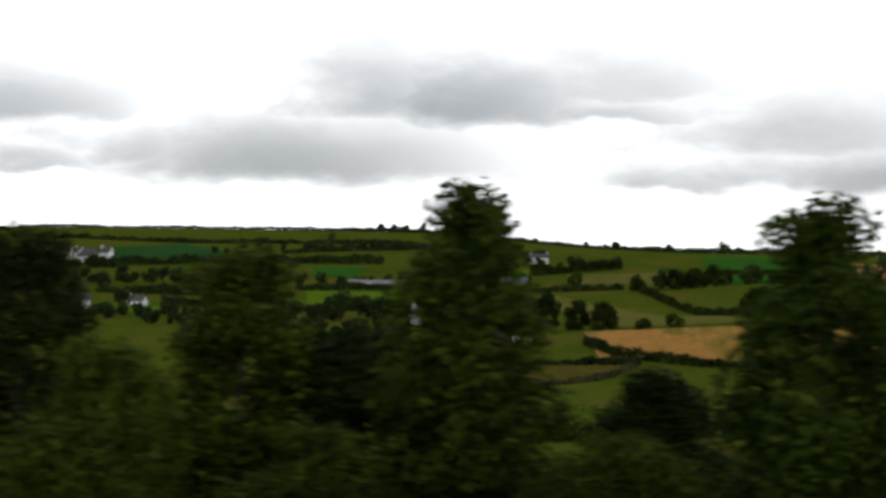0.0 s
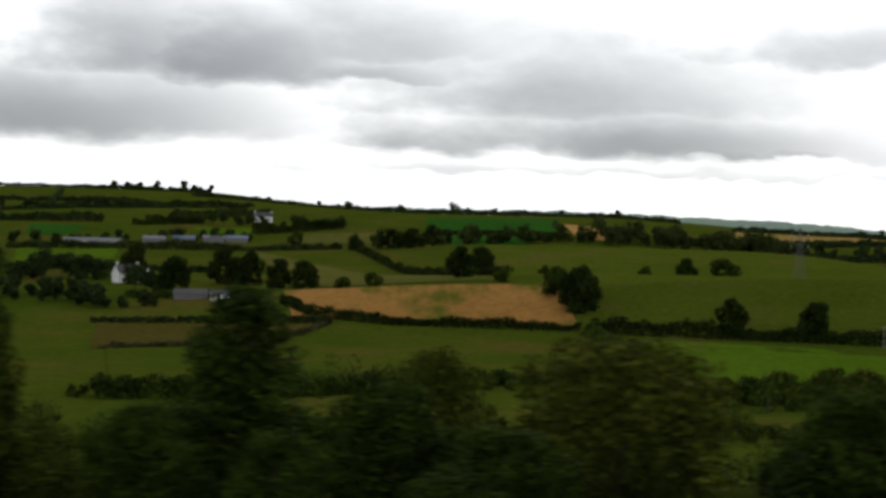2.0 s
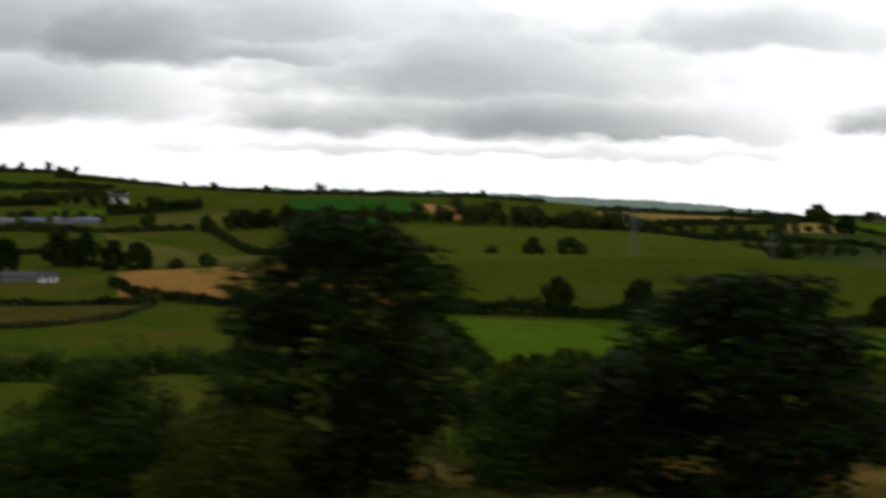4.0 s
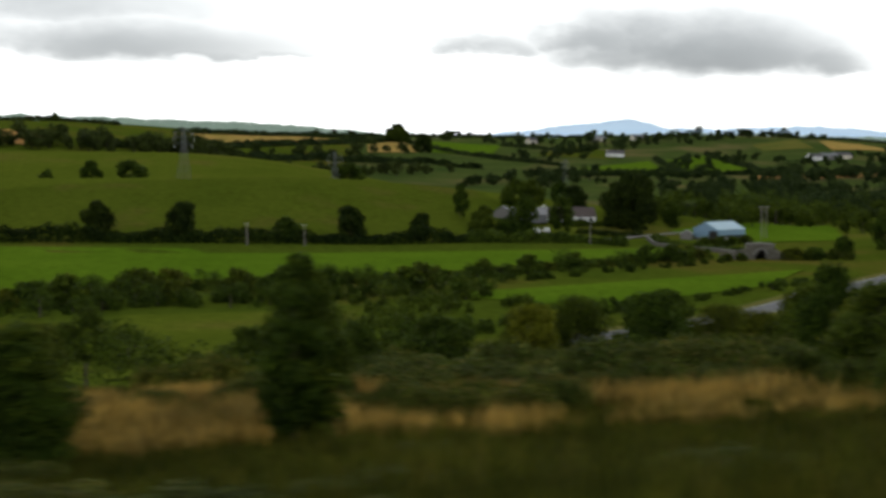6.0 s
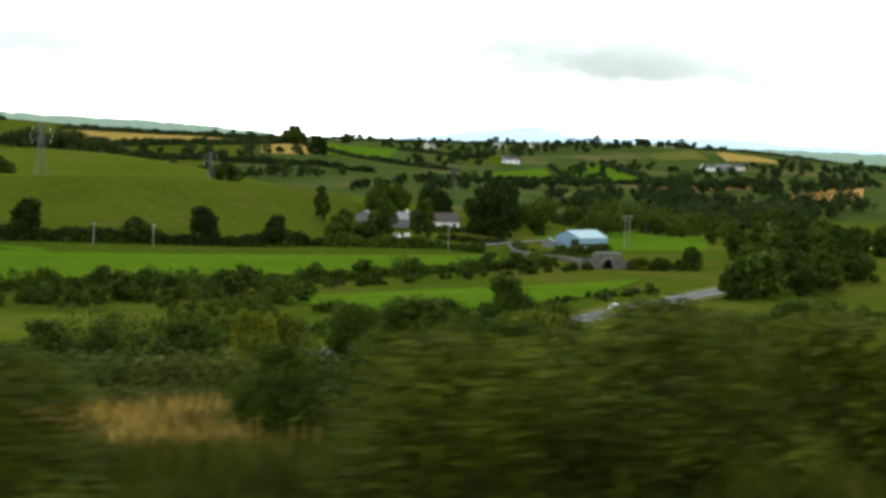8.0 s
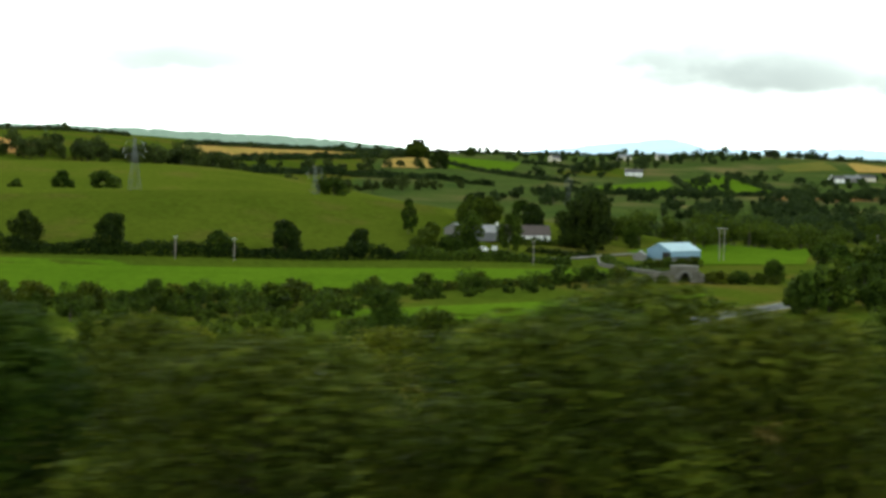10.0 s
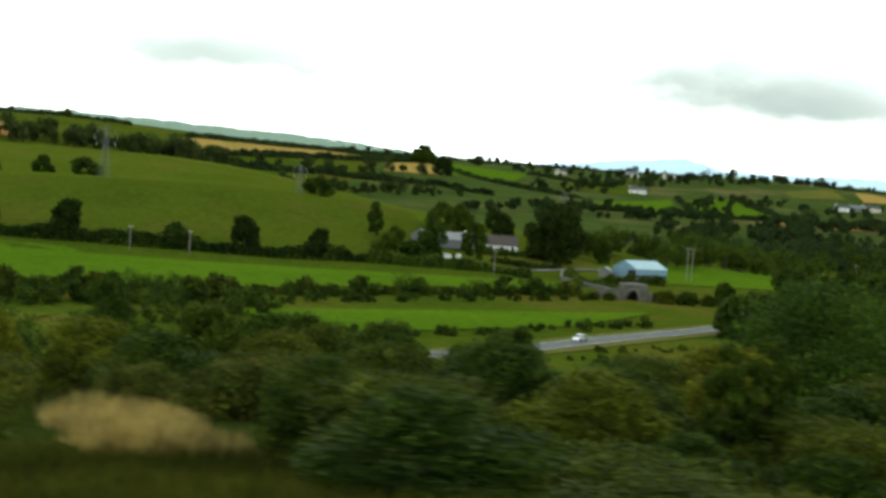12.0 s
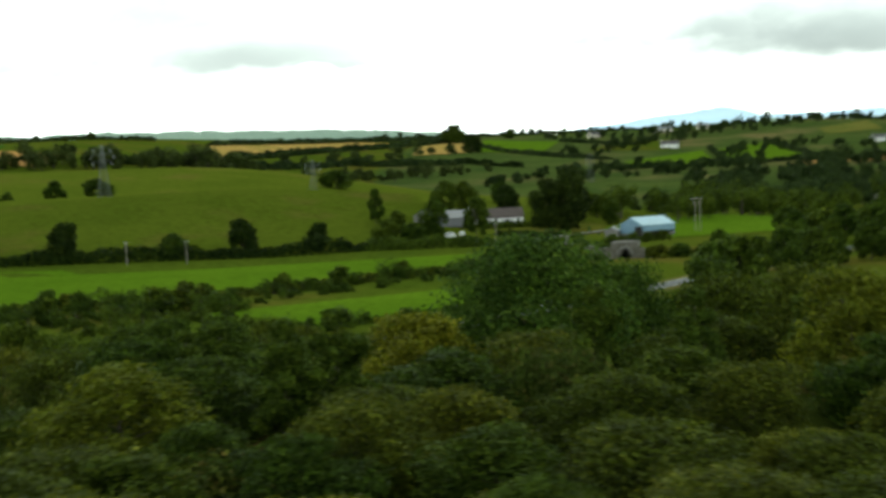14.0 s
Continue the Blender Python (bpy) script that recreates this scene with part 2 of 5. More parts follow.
def stone_material():
    m, n, l, b = material("rubble_stone", 0.95)
    tc = n.new("ShaderNodeTexCoord")
    v = n.new("ShaderNodeTexVoronoi")
    v.inputs["Scale"].default_value = 3.2
    l.new(tc.outputs["Object"], v.inputs["Vector"])
    c = ramp(n, l, v.outputs["Color"], ((0.0, (0.075, 0.07, 0.06)), (1.0, (0.17, 0.155, 0.13))))
    stain = noise_node(n, l, 0.6, 4)
    c = mix(n, l, "MULTIPLY", 0.8, c, ramp(n, l, stain, ((0.35, (0.55, 0.58, 0.5)), (0.65, (1.1, 1.1, 1.1)))))
    l.new(c, b.inputs["Base Color"])
    bump(n, l, b, v.outputs["Distance"], 0.6, 0.08)
    return m


STONE = stone_material()

# ---- the land ----
def smooth(a, b, v):
    k = min(1.0, max(0.0, (v - a) / (b - a)))
    return k * k * (3 - 2 * k)


def profile(v, knots):
    """Catmull-Rom curve through (distance, height) knots."""
    if v <= knots[0][0]:
        return knots[0][1]
    for i in range(len(knots) - 1):
        (x1, z1), (x2, z2) = knots[i], knots[i + 1]
        if v <= x2:
            x0, z0 = knots[max(i - 1, 0)]
            x3, z3 = knots[min(i + 2, len(knots) - 1)]
            m1 = (z2 - z0) / (x2 - x0)
            m2 = (z3 - z1) / (x3 - x1)
            k, d = (v - x1) / (x2 - x1), x2 - x1
            return ((2 * k**3 - 3 * k**2 + 1) * z1 + (k**3 - 2 * k**2 + k) * d * m1
                    + (3 * k**2 - 2 * k**3) * z2 + (k**3 - k**2) * d * m2)
    return knots[-1][1]


NEAR_SLOPE = ((-30, -3.0), (7, -3.0), (14, -3.9), (20, -5.1), (35, -7.6), (50, -9.7), (70, -11.7), (100, -15.3), (130, -19.5), (170, -27), (205, -31), (260, -34), (420, -35), (580, -35.5))
LEFT_RISE = ((580, -35.5), (620, -32), (700, -26.5), (800, -22), (900, -19), (1000, -13), (1140, -3), (1300, 17), (1500, 27), (1700, 38), (2130, 60), (2500, 66), (3200, 40), (4900, 40))
MID_RISE = ((580, -35.5), (620, -32), (700, -26.5), (800, -22), (900, -19), (1000, -13), (1140, -3), (1300, 17), (1500, 25), (1700, 29.5), (1900, 31), (2130, 29), (2500, 22), (4900, 20))
RIGHT_RISE = ((480, -36.5), (600, -38.5), (800, -43), (1000, -43), (1200, -33), (1500, -21), (1700, -7), (2000, 9), (2300, 19), (3000, 24), (4900, 24))
SHEEP_HILL = ((570, -35.5), (590, -33), (620, -26), (660, -17.5), (690, -13.5), (712, -12.7), (740, -12.9), (820, -15.5), (900, -17.5), (960, -13), (1050, -3.5), (1110, -0.8), (1180, -3), (1300, 10))


def height(x, y):
    """Height of the land over (x, y); the rails lie along y = -0.0003 x^2."""
    near = y + 3e-4 * min(max(x, 0.0), 300.0) ** 2
    if near < 480:
        cutting = 3.5 * smooth(150, 166, x) * smooth(9, 16, near) * (1 - smooth(45, 75, near))
        return profile(near, NEAR_SLOPE) - cutting
    u = x / max(y, 1.0)
    left = 1 - smooth(0.16, 0.44, u)
    ridge = smooth(-0.11, 0.06, u)
    base = left * ((1 - ridge) * profile(y, LEFT_RISE) + ridge * profile(y, MID_RISE)) + (1 - left) * profile(y, RIGHT_RISE)
    base = (1 - smooth(480, 580, near)) * profile(near, NEAR_SLOPE) + smooth(480, 580, near) * base
    lump = smooth(-90, 140, x) * (1 - smooth(250, 590, x + max(0.0, 700 - y)))
    if 570 < y < 1300:
        base += lump * max(0.0, profile(y, SHEEP_HILL) - base) * (1 - smooth(1150, 1300, y))
    # hollow below the wheat fields of the far slope
    base -= 7 * smooth(0.16, 0.24, u) * (1 - smooth(0.34, 0.42, u)) * math.exp(-((y - 1340) / 150) ** 2)
    # the plain falls away to the right of the knoll
    base -= 24 * smooth(0.70, 0.86, u) * smooth(1500, 2300, y)
    # knoll far away on the low side
    base += 14 * math.exp(-((x - 1260) / 170) ** 2 - ((y - 1950) / 200) ** 2)
    return base


def mesh_object(name, verts, faces, mat, smooth_shade=False):
    me = bpy.data.meshes.new(name)
    me.from_pydata(verts, [], faces)
    me.materials.append(mat)
    if smooth_shade:
        me.polygons.foreach_set("use_smooth", [True] * len(me.polygons))
    me.update()
    return new(name, me)


def part(name, bm, mat, parent, label=""):
    me = bpy.data.meshes.new(name)
    bm.to_mesh(me)
    bm.free()
    me.materials.append(mat)
    ob = new(name, me)
    ob.parent = parent
    return tagged(ob, label)


def empty(name, m, label, category, group="", kind=""):
    ob = new(name)
    ob.empty_display_size = 0.5
    ob.matrix_basis = m
    return tagged(ob, label, category, group, kind)


def spread(start, step, growth, end):
    values, v = [start], start
    while v < end:
        v += step
        step *= growth
        values.append(min(v, end))
    return values


def build_ground():
    xs = sorted(set([-v for v in spread(60, 8, 1.05, 4900)] + spread(-60, 6, 1.0, 460) + spread(460, 8, 1.04, 4900)))
    ys = sorted(set([-v for v in spread(20, 10, 1.25, 2500)] + spread(-20, 2.5, 1.012, 560) + spread(560, 6, 1.0, 900) + spread(900, 10, 1.03, 4900)))
    verts = [(x, y, height(x, y)) for y in ys for x in xs]
    w = len(xs)
    faces = [(j * w + i, j * w + i + 1, (j + 1) * w + i + 1, (j + 1) * w + i) for j in range(len(ys) - 1) for i in range(w - 1)]
    ob = mesh_object("ground", verts, faces, GRASS, True)
    ob.data.materials.append(BANK)
    ob.data.materials.append(HILL)
    ob.data.materials.append(FAR_LAND)
    slot = []
    for p in ob.data.polygons:
        c = p.center
        slot.append(1 if c.y < 215 else 2 if 588 < c.y < 1125 and 100 < c.x < 560 else 3 if c.y > 1000 and c.x > 0.36 * c.y else 0)
    ob.data.polygons.foreach_set("material_index", slot)
    tagged(ob, "rolling green pasture land with a steep rough bank below the railway", "ground", kind="structure")


build_ground()


def field(corners, mat, label, lift=0.3, name="field"):
    """A field laid over the land between four corners."""
    a, b, c, d = [Vector(p) for p in corners]
    n = max(6, min(60, int(max((b - a).length, (c - b).length, (d - a).length) / 6)))
    verts = []
    for j in range(n + 1):
        for i in range(n + 1):
            s, t = i / n, j / n
            p = a.lerp(b, s).lerp(d.lerp(c, s), t)
            verts.append((p.x, p.y, height(p.x, p.y) + lift))
    w = n + 1
    faces = [(j * w + i, j * w + i + 1, (j + 1) * w + i + 1, (j + 1) * w + i) for j in range(n) for i in range(n)]
    ob = mesh_object(name, verts, faces, mat, True)
    if ob.data.polygons[0].normal.z < 0:
        ob.data.flip_normals()
    return tagged(ob, label, "field", kind="structure")


FIELDS = (
    (((105, 584), (366, 541), (335, 464), (104, 388)), MEADOW, "bright green mown meadow on the valley floor"),
    (((205, 360), (336, 402), (292, 353), (225, 316)), MEADOW, "narrow bright green meadow beside the road"),
    (((125, 335), (166, 330), (123, 230), (104, 226)), HILL, "small rushy green field among bushes"),
    (((416, 631), (604, 783), (470, 573), (422, 573)), MEADOW, "green meadow behind the blue barn"),
    (((-14, 704), (100, 669), (103, 601), (-6, 620)), STUBBLE, "ripe golden brown crop field with weedy green streaks"),
    (((-57, 499), (106, 593), (93, 410), (-34, 362)), GRASS, "green pasture below the brown field"),
    (((-78, 605), (8, 605), (-24, 530), (-62, 497)), ROUGH, "rough brownish pasture"),
    (((-54, 1060), (55, 816), (80, 690), (3, 708)), OLIVE, "olive green pasture above the brown field"),
    (((71, 1344), (188, 1394), (168, 1233), (66, 1218)), EMERALD, "deep emerald green field on the far slope"),
    (((82, 1200), (143, 1197), (139, 1159), (74, 1150)), EMERALD, "small emerald green field"),
    (((178, 1294), (230, 1252), (204, 1187), (180, 1204)), TAN, "tan harvested field on the far slope"),
    (((-37, 1190), (43, 1213), (58, 1153), (-34, 1128)), OLIVE, "olive pasture between hedges"),
    (((-334, 1880), (-197, 1881), (-165, 1517), (-250, 1365)), GRASS, "green pasture high on the far hill"),
    (((-181, 1742), (-88, 1816), (-59, 1335), (-133, 1263)), GRASS, "green pasture near the skyline"),
    (((-79, 1762), (49, 1666), (16, 1323), (-52, 1298)), GRASS, "green pasture below the skyline"),
    (((-111, 1218), (-64, 1216), (-63, 1152), (-87, 1147)), MEADOW, "small green field beside the sheds"),
    (((-203, 1042), (-141, 1063), (-122, 903), (-171, 884)), MEADOW, "green field behind the white house"),
    (((-447, 1347), (-418, 1532), (-299, 1250), (-409, 1219)), TEAL, "dark green crop field beside the village"),
    (((-292, 901), (-256, 900), (-241, 822), (-272, 822)), MEADOW, "small bright green paddock"),
    (((-231, 1216), (-189, 1215), (-189, 1163), (-222, 1158)), EMERALD, "small bright green field"),
)
for corners, mat, label in FIELDS + ((((112, 600), (350, 594), (352, 742), (118, 664)), HILL_LOW, "darker lower slope of the hill pasture"),):
    field(corners, mat, label)
FAR_FIELDS = (
    (((951, 1372), (1098, 1452), (1120, 1412), (965, 1335)), TAN, "tan stubble strip on the plain"),
    (((377, 1542), (608, 1920), (718, 1948), (333, 1339)), WHEAT, "pale wheat field along the skyline"),
    (((668, 1838), (769, 2008), (708, 1751), (614, 1670)), WHEAT, "pale tan harvested field below the lone tree"),
    (((820, 2062), (880, 1928), (776, 1709), (717, 1756)), MEADOW, "green wedge-shaped field below the skyline"),
    (((797, 1526), (936, 1626), (861, 1433), (761, 1435)), MEADOW, "green field on the far plain"),
    (((950, 1624), (1050, 1696), (996, 1491), (882, 1461)), MEADOW, "green field on the far plain"),
    (((1057, 1324), (1214, 1408), (1048, 1202), (939, 1172)), TAN, "tan harvested field on the far plain"),
    (((757, 991), (820, 917), (655, 712), (712, 891)), OLIVE, "pale green field beside the wood"),
    (((573, 652), (650, 700), (565, 572), (526, 575)), YELLOW, "yellow flowering crop field beyond the trees"),
    (((930, 1394), (1101, 1423), (1064, 1371), (905, 1343)), TAN, "thin tan strip of stubble"),
    (((967, 1905), (969, 1748), (907, 1654), (829, 1702)), GRASS, "green field on the far plain"),
    (((1186, 1816), (1295, 1877), (1249, 1766), (1163, 1750)), OLIVE, "olive field on the far knoll"),
    (((1320, 1860), (1551, 2097), (1377, 1783), (1265, 1751)), WHEAT, "pale field on the far knoll"),
)
for corners, mat, label in FAR_FIELDS:
    field(corners, mat, label, 0.6)


def ribbon(name, points, half, lift, mat, label, category):
    """A strip along a smooth line over the land."""
    pts = [Vector(p) for p in points]
    line = []
    for i in range(len(pts) - 1):
        p0, p1, p2, p3 = pts[max(i - 1, 0)], pts[i], pts[i + 1], pts[min(i + 2, len(pts) - 1)]
        for k in range(12):
            t = k / 12
            line.append(0.5 * (2 * p1 + (p2 - p0) * t + (2 * p0 - 5 * p1 + 4 * p2 - p3) * t * t + (3 * p1 - p0 - 3 * p2 + p3) * t**3))
    line.append(pts[-1])
    verts, faces = [], []
    for i, p in enumerate(line):
        d = (line[min(i + 1, len(line) - 1)] - line[max(i - 1, 0)]).normalized()
        side = Vector((-d.y, d.x)) * half
        z = height(p.x, p.y) + lift
        verts += [(p.x + side.x, p.y + side.y, z), (p.x - side.x, p.y - side.y, z)]
        if i:
            faces.append((2 * i - 2, 2 * i - 1, 2 * i + 1, 2 * i))
    ob = mesh_object(name, verts, faces, mat, True)
    if ob.data.polygons[0].normal.z < 0:
        ob.data.flip_normals()
    return tagged(ob, label, category, kind="structure")


ROAD_LINE_POINTS = ((420, 432), (378, 396), (334, 361), (289, 325.5), (249, 292), (200, 261), (158, 233), (110, 200))
ribbon("road_verge", ROAD_LINE_POINTS, 7.5, 0.25, VERGE, "dry straw-coloured road verge", "verge")
ribbon("road", ROAD_LINE_POINTS, 3.6, 0.35, ROAD, "grey asphalt country road", "road")
for off in (-3.2, 3.2):
    ribbon("road_marking", [(x + off * 0.62, y - off * 0.78) for x, y in ROAD_LINE_POINTS], 0.07, 0.37, ROAD_LINE, "white painted edge line", "road marking")
ribbon("farm_lane", ((420, 625), (400, 612), (384, 602), (374, 596), (356, 596), (340, 600)), 2.5, 0.35, CONCRETE, "pale concrete farm lane", "lane")


def mountains():
    """Faint blue mountain range and ridges behind everything, haze painted in as glow."""
    # tinted base colour plus a weak bluish glow imitates the air's haze
    far_b = RIDGE_HAZE.node_tree.nodes["Principled BSDF"]
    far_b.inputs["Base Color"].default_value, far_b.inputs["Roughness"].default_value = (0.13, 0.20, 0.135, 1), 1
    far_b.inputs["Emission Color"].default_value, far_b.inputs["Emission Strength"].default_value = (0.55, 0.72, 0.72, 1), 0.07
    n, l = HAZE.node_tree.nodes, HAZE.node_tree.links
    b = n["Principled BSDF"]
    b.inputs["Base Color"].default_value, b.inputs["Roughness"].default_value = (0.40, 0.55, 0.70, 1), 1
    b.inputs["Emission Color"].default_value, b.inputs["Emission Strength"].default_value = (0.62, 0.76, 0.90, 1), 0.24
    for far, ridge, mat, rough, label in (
            (3400, ((1250, 15), (1500, 30), (1640, 45), (1845, 69), (1965, 79), (2065, 60), (2245, 57), (2470, 65), (2790, 53), (3240, 38)), HAZE, 0.8, "mountain range on the horizon painted pale blue with haze"),
            (3000, ((1200, 20), (1520, 29), (1770, 37), (2000, 39), (2330, 33), (2900, 29)), RIDGE_HAZE, 0.5, "far ridge with blue-green painted haze"),
            (3100, ((-450, 56), (0, 69), (205, 70), (465, 69), (770, 62), (1010, 52), (1250, 32), (1520, 16)), RIDGE_HAZE, 0.35, "grey-green ridge behind the fields with painted haze")):
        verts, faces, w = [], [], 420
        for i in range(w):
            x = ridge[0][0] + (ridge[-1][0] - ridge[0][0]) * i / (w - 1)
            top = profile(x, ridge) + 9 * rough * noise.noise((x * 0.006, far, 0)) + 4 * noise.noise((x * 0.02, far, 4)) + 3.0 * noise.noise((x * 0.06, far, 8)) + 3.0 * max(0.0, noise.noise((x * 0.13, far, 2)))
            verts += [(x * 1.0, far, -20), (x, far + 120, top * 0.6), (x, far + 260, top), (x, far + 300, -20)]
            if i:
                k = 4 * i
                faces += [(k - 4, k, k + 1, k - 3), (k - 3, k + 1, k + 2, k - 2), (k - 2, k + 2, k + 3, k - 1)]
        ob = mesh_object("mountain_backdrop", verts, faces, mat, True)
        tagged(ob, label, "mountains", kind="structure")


mountains()


# ---- plants: prototypes built once, then copied ----
def leaves(name, centres, outs, sizes, mat, parent, rng, droop=0.5):
    """Many small folded leaf sprays round the given points."""
    n = len(centres)
    nrm = outs + rng.normal(0, 0.75, (n, 3))
    nrm[:, 2] += droop * 0.4
    nrm /= np.linalg.norm(nrm, axis=1)[:, None] + 1e-9
    a = np.cross(nrm, rng.normal(0, 1, (n, 3)))
    a /= np.linalg.norm(a, axis=1)[:, None] + 1e-9
    b = np.cross(nrm, a)
    s = sizes[:, None]
    quad = np.stack([centres - a * s * 0.6, centres - b * s * 0.36 + nrm * s * 0.1, centres + a * s * 0.6, centres + b * s * 0.36 + nrm * s * 0.1], 1)
    me = bpy.data.meshes.new(name)
    me.vertices.add(4 * n)
    me.vertices.foreach_set("co", quad.reshape(-1))
    me.loops.add(4 * n)
    me.loops.foreach_set("vertex_index", np.arange(4 * n, dtype=np.int32))
    me.polygons.add(n)
    me.polygons.foreach_set("loop_start", np.arange(0, 4 * n, 4, dtype=np.int32))
    me.materials.append(mat)
    me.update(calc_edges=True)
    ob = new(name, me)
    ob.parent = parent
    return ob


def tube(bm, a, b, ra, rb, sides=6):
    a, b = Vector(a), Vector(b)
    q = (b - a).to_track_quat("Z", "Y")
    rings = []
    for p, r in ((a, ra), (b, rb)):
        rings.append([bm.verts.new(p + q @ Vector((r * math.cos(2 * math.pi * i / sides), r * math.sin(2 * math.pi * i / sides), 0))) for i in range(sides)])
    for i in range(sides):
        bm.faces.new((rings[0][i], rings[0][(i + 1) % sides], rings[1][(i + 1) % sides], rings[1][i]))
    bm.faces.new(rings[1])


def plant(seed, tall, wide, count, size, mat, label, category, clumps=22, foot=0.12, top=0.7, name="tree", peak=0.55, gaps=0.0):
    """A tree or bush: tapered trunk, limbs to each clump, leaf clumps of uneven size."""
    rng = np.random.default_rng(seed)
    root = empty(name, Matrix.Identity(4), label, category)
    centres, radii = [], []
    for i in range(clumps):
        h = foot + (1 - foot) * (i + 0.5) / clumps
        env = max(0.08, math.sin(math.pi * min(1, max(0.0, (h - foot) / (1 - foot))) ** peak) ** top)
        ang = i * 2.399 + rng.uniform(-0.7, 0.7)
        h = min(0.97, max(foot + 0.02, h + rng.uniform(-0.09, 0.09)))
        rad = wide / 2 * env * rng.uniform(0.45, 0.82)
        r = wide * rng.uniform(0.13, 0.24) * (0.55 + 0.45 * env)
        centres.append((rad * math.cos(ang), rad * math.sin(ang), min(tall * h, tall - r * 0.8)))
        radii.append(r)
    centres, radii = np.array(centres), np.array(radii)
    bm = bmesh.new()
    r0 = 0.011 * tall + 0.025
    knots = [Vector((0, 0, -0.4))]
    for k in range(1, 6):
        knots.append(Vector((rng.normal(0, 0.012) * tall, rng.normal(0, 0.012) * tall, tall * 0.85 * k / 5)))
    for k in range(5):
        tube(bm, knots[k], knots[k + 1], r0 * (1 - k / 5.5), r0 * (1 - (k + 1) / 5.5))
    for c in centres:
        z = max(0.05 * tall, c[2] - 0.45 * math.hypot(c[0], c[1]) - 0.05 * tall)
        k = min(4, int(z / (tall * 0.17)))
        base = knots[k].lerp(knots[k + 1], 0.5)
        tube(bm, (base.x, base.y, z), Vector(c), r0 * 0.34, r0 * 0.08, 4)
    part("trunk", bm, BARK, root, "grey-brown bark")
    pick = rng.choice(clumps, count, p=radii**2 / np.sum(radii**2))
    d = rng.normal(0, 1, (count, 3))
    d /= np.linalg.norm(d, axis=1)[:, None]
    flatten = np.array([1, 1, 0.95])
    r = radii[pick] * (rng.uniform(0.25, 1.0, count) ** 0.45) * rng.uniform(0.85, 1.2, count)
    pts = centres[pick] + d * r[:, None] * flatten
    pts[:, 2] = np.maximum(pts[:, 2], 0.02)
    leaves("crown", pts, d, size * rng.uniform(0.6, 1.35, count), mat, root, rng)
    return root


PROTO = {}


def proto(key, *args, **kw):
    PROTO[key] = plant(*args, **kw)
    PROTO[key].location = (0, -900, height(0, -900))  # stays out of sight behind the line
    return PROTO[key]


def put(key, x, y, size=1.0, wide=None, label="", group="", sink=0.1, turn=None):
    """A copy of a plant standing on the land; size and wide are factors."""
    a = random.uniform(0, 6.28) if turn is None else turn
    w = wide if wide is not None else size * random.uniform(0.9, 1.1)
    m = Matrix.Translation((x, y, height(x, y) - sink)) @ Matrix.Rotation(a, 4, "Z") @ Matrix.Diagonal((w, w, size, 1))
    ob = copy_thing(PROTO[key], m)
    tagged(ob, label, "", group)
    return ob


# far kinds are 10 m tall (trees) or 4 m (bushes); near kinds carry finer leaves
proto("oak", 1, 10, 10, 3800, 0.62, TREE_LEAF, "full-leafed green hedgerow tree", "tree", 20)
proto("ash", 2, 10, 8, 3400, 0.56, TREE_LEAF, "rounded dark green field tree", "tree", 18, top=0.6)
proto("dark", 3, 10, 10, 4000, 0.62, DARK_LEAF, "dense dark green broadleaf tree", "tree", 20, foot=0.04, top=0.5)
proto("shrub", 4, 4, 5.5, 800, 0.55, BUSH_LEAF, "rounded olive green valley shrub", "bush", 14, foot=0.03, top=0.5, name="bush")
proto("thorn", 5, 4, 5, 800, 0.55, TREE_LEAF, "dark green rounded hawthorn bush", "bush", 13, foot=0.03, top=0.5, name="bush")
proto("willow", 6, 6, 6, 1400, 0.5, YELLOW_LEAF, "yellow-green willow bush in the valley", "bush", 16, foot=0.03, top=0.55, name="bush")
proto("near_alder", 11, 12, 6.2, 14000, 0.26, DARK_LEAF, "tall dark leafy tree on the railway bank", "tree", 64, foot=0.04, top=0.5, peak=0.85)
proto("near_birch", 12, 12, 5.4, 13500, 0.24, TREE_LEAF, "tall slender leafy tree on the railway bank", "tree", 62, foot=0.05, top=0.7, peak=0.60)
proto("great_oak", 18, 12, 13, 22000, 0.30, FRESH_LEAF, "great rounded fresh green tree below the bank", "tree", 60, foot=0.04, top=0.5, peak=0.8)
proto("near_bush", 13, 5, 6, 11000, 0.17, BUSH_LEAF, "leafy olive green bush on the bank", "bush", 32, foot=0.03, top=0.5, name="bush")
proto("near_thorn", 14, 5, 5, 11000, 0.17, TREE_LEAF, "dense green thorn bush on the bank", "bush", 32, foot=0.03, top=0.5, name="bush")
proto("near_sapling", 15, 5, 2.6, 6000, 0.17, TREE_LEAF, "slim young tree on the bank", "tree", 24, foot=0.06, top=0.6, peak=0.5)
proto("near_yellow", 16, 5, 5, 10000, 0.17, YELLOW_LEAF, "yellow-green leafy willow bush", "bush", 30, foot=0.03, top=0.5, name="bush")
proto("bramble", 17, 1.8, 5, 6000, 0.17, BRAMBLE_LEAF, "low tangled green bramble mound", "bush", 26, foot=0.02, top=0.35, name="bush")


def along(points, step):
    """Evenly spaced places on a broken line."""
    pts = [Vector(p) for p in points]
    places, left = [], 0.0
    for a, b in zip(pts, pts[1:]):
        d = (b - a).length
        s = left
        while s < d:
            places.append(a.lerp(b, s / d))
            s += step
        left = s - d
    return places


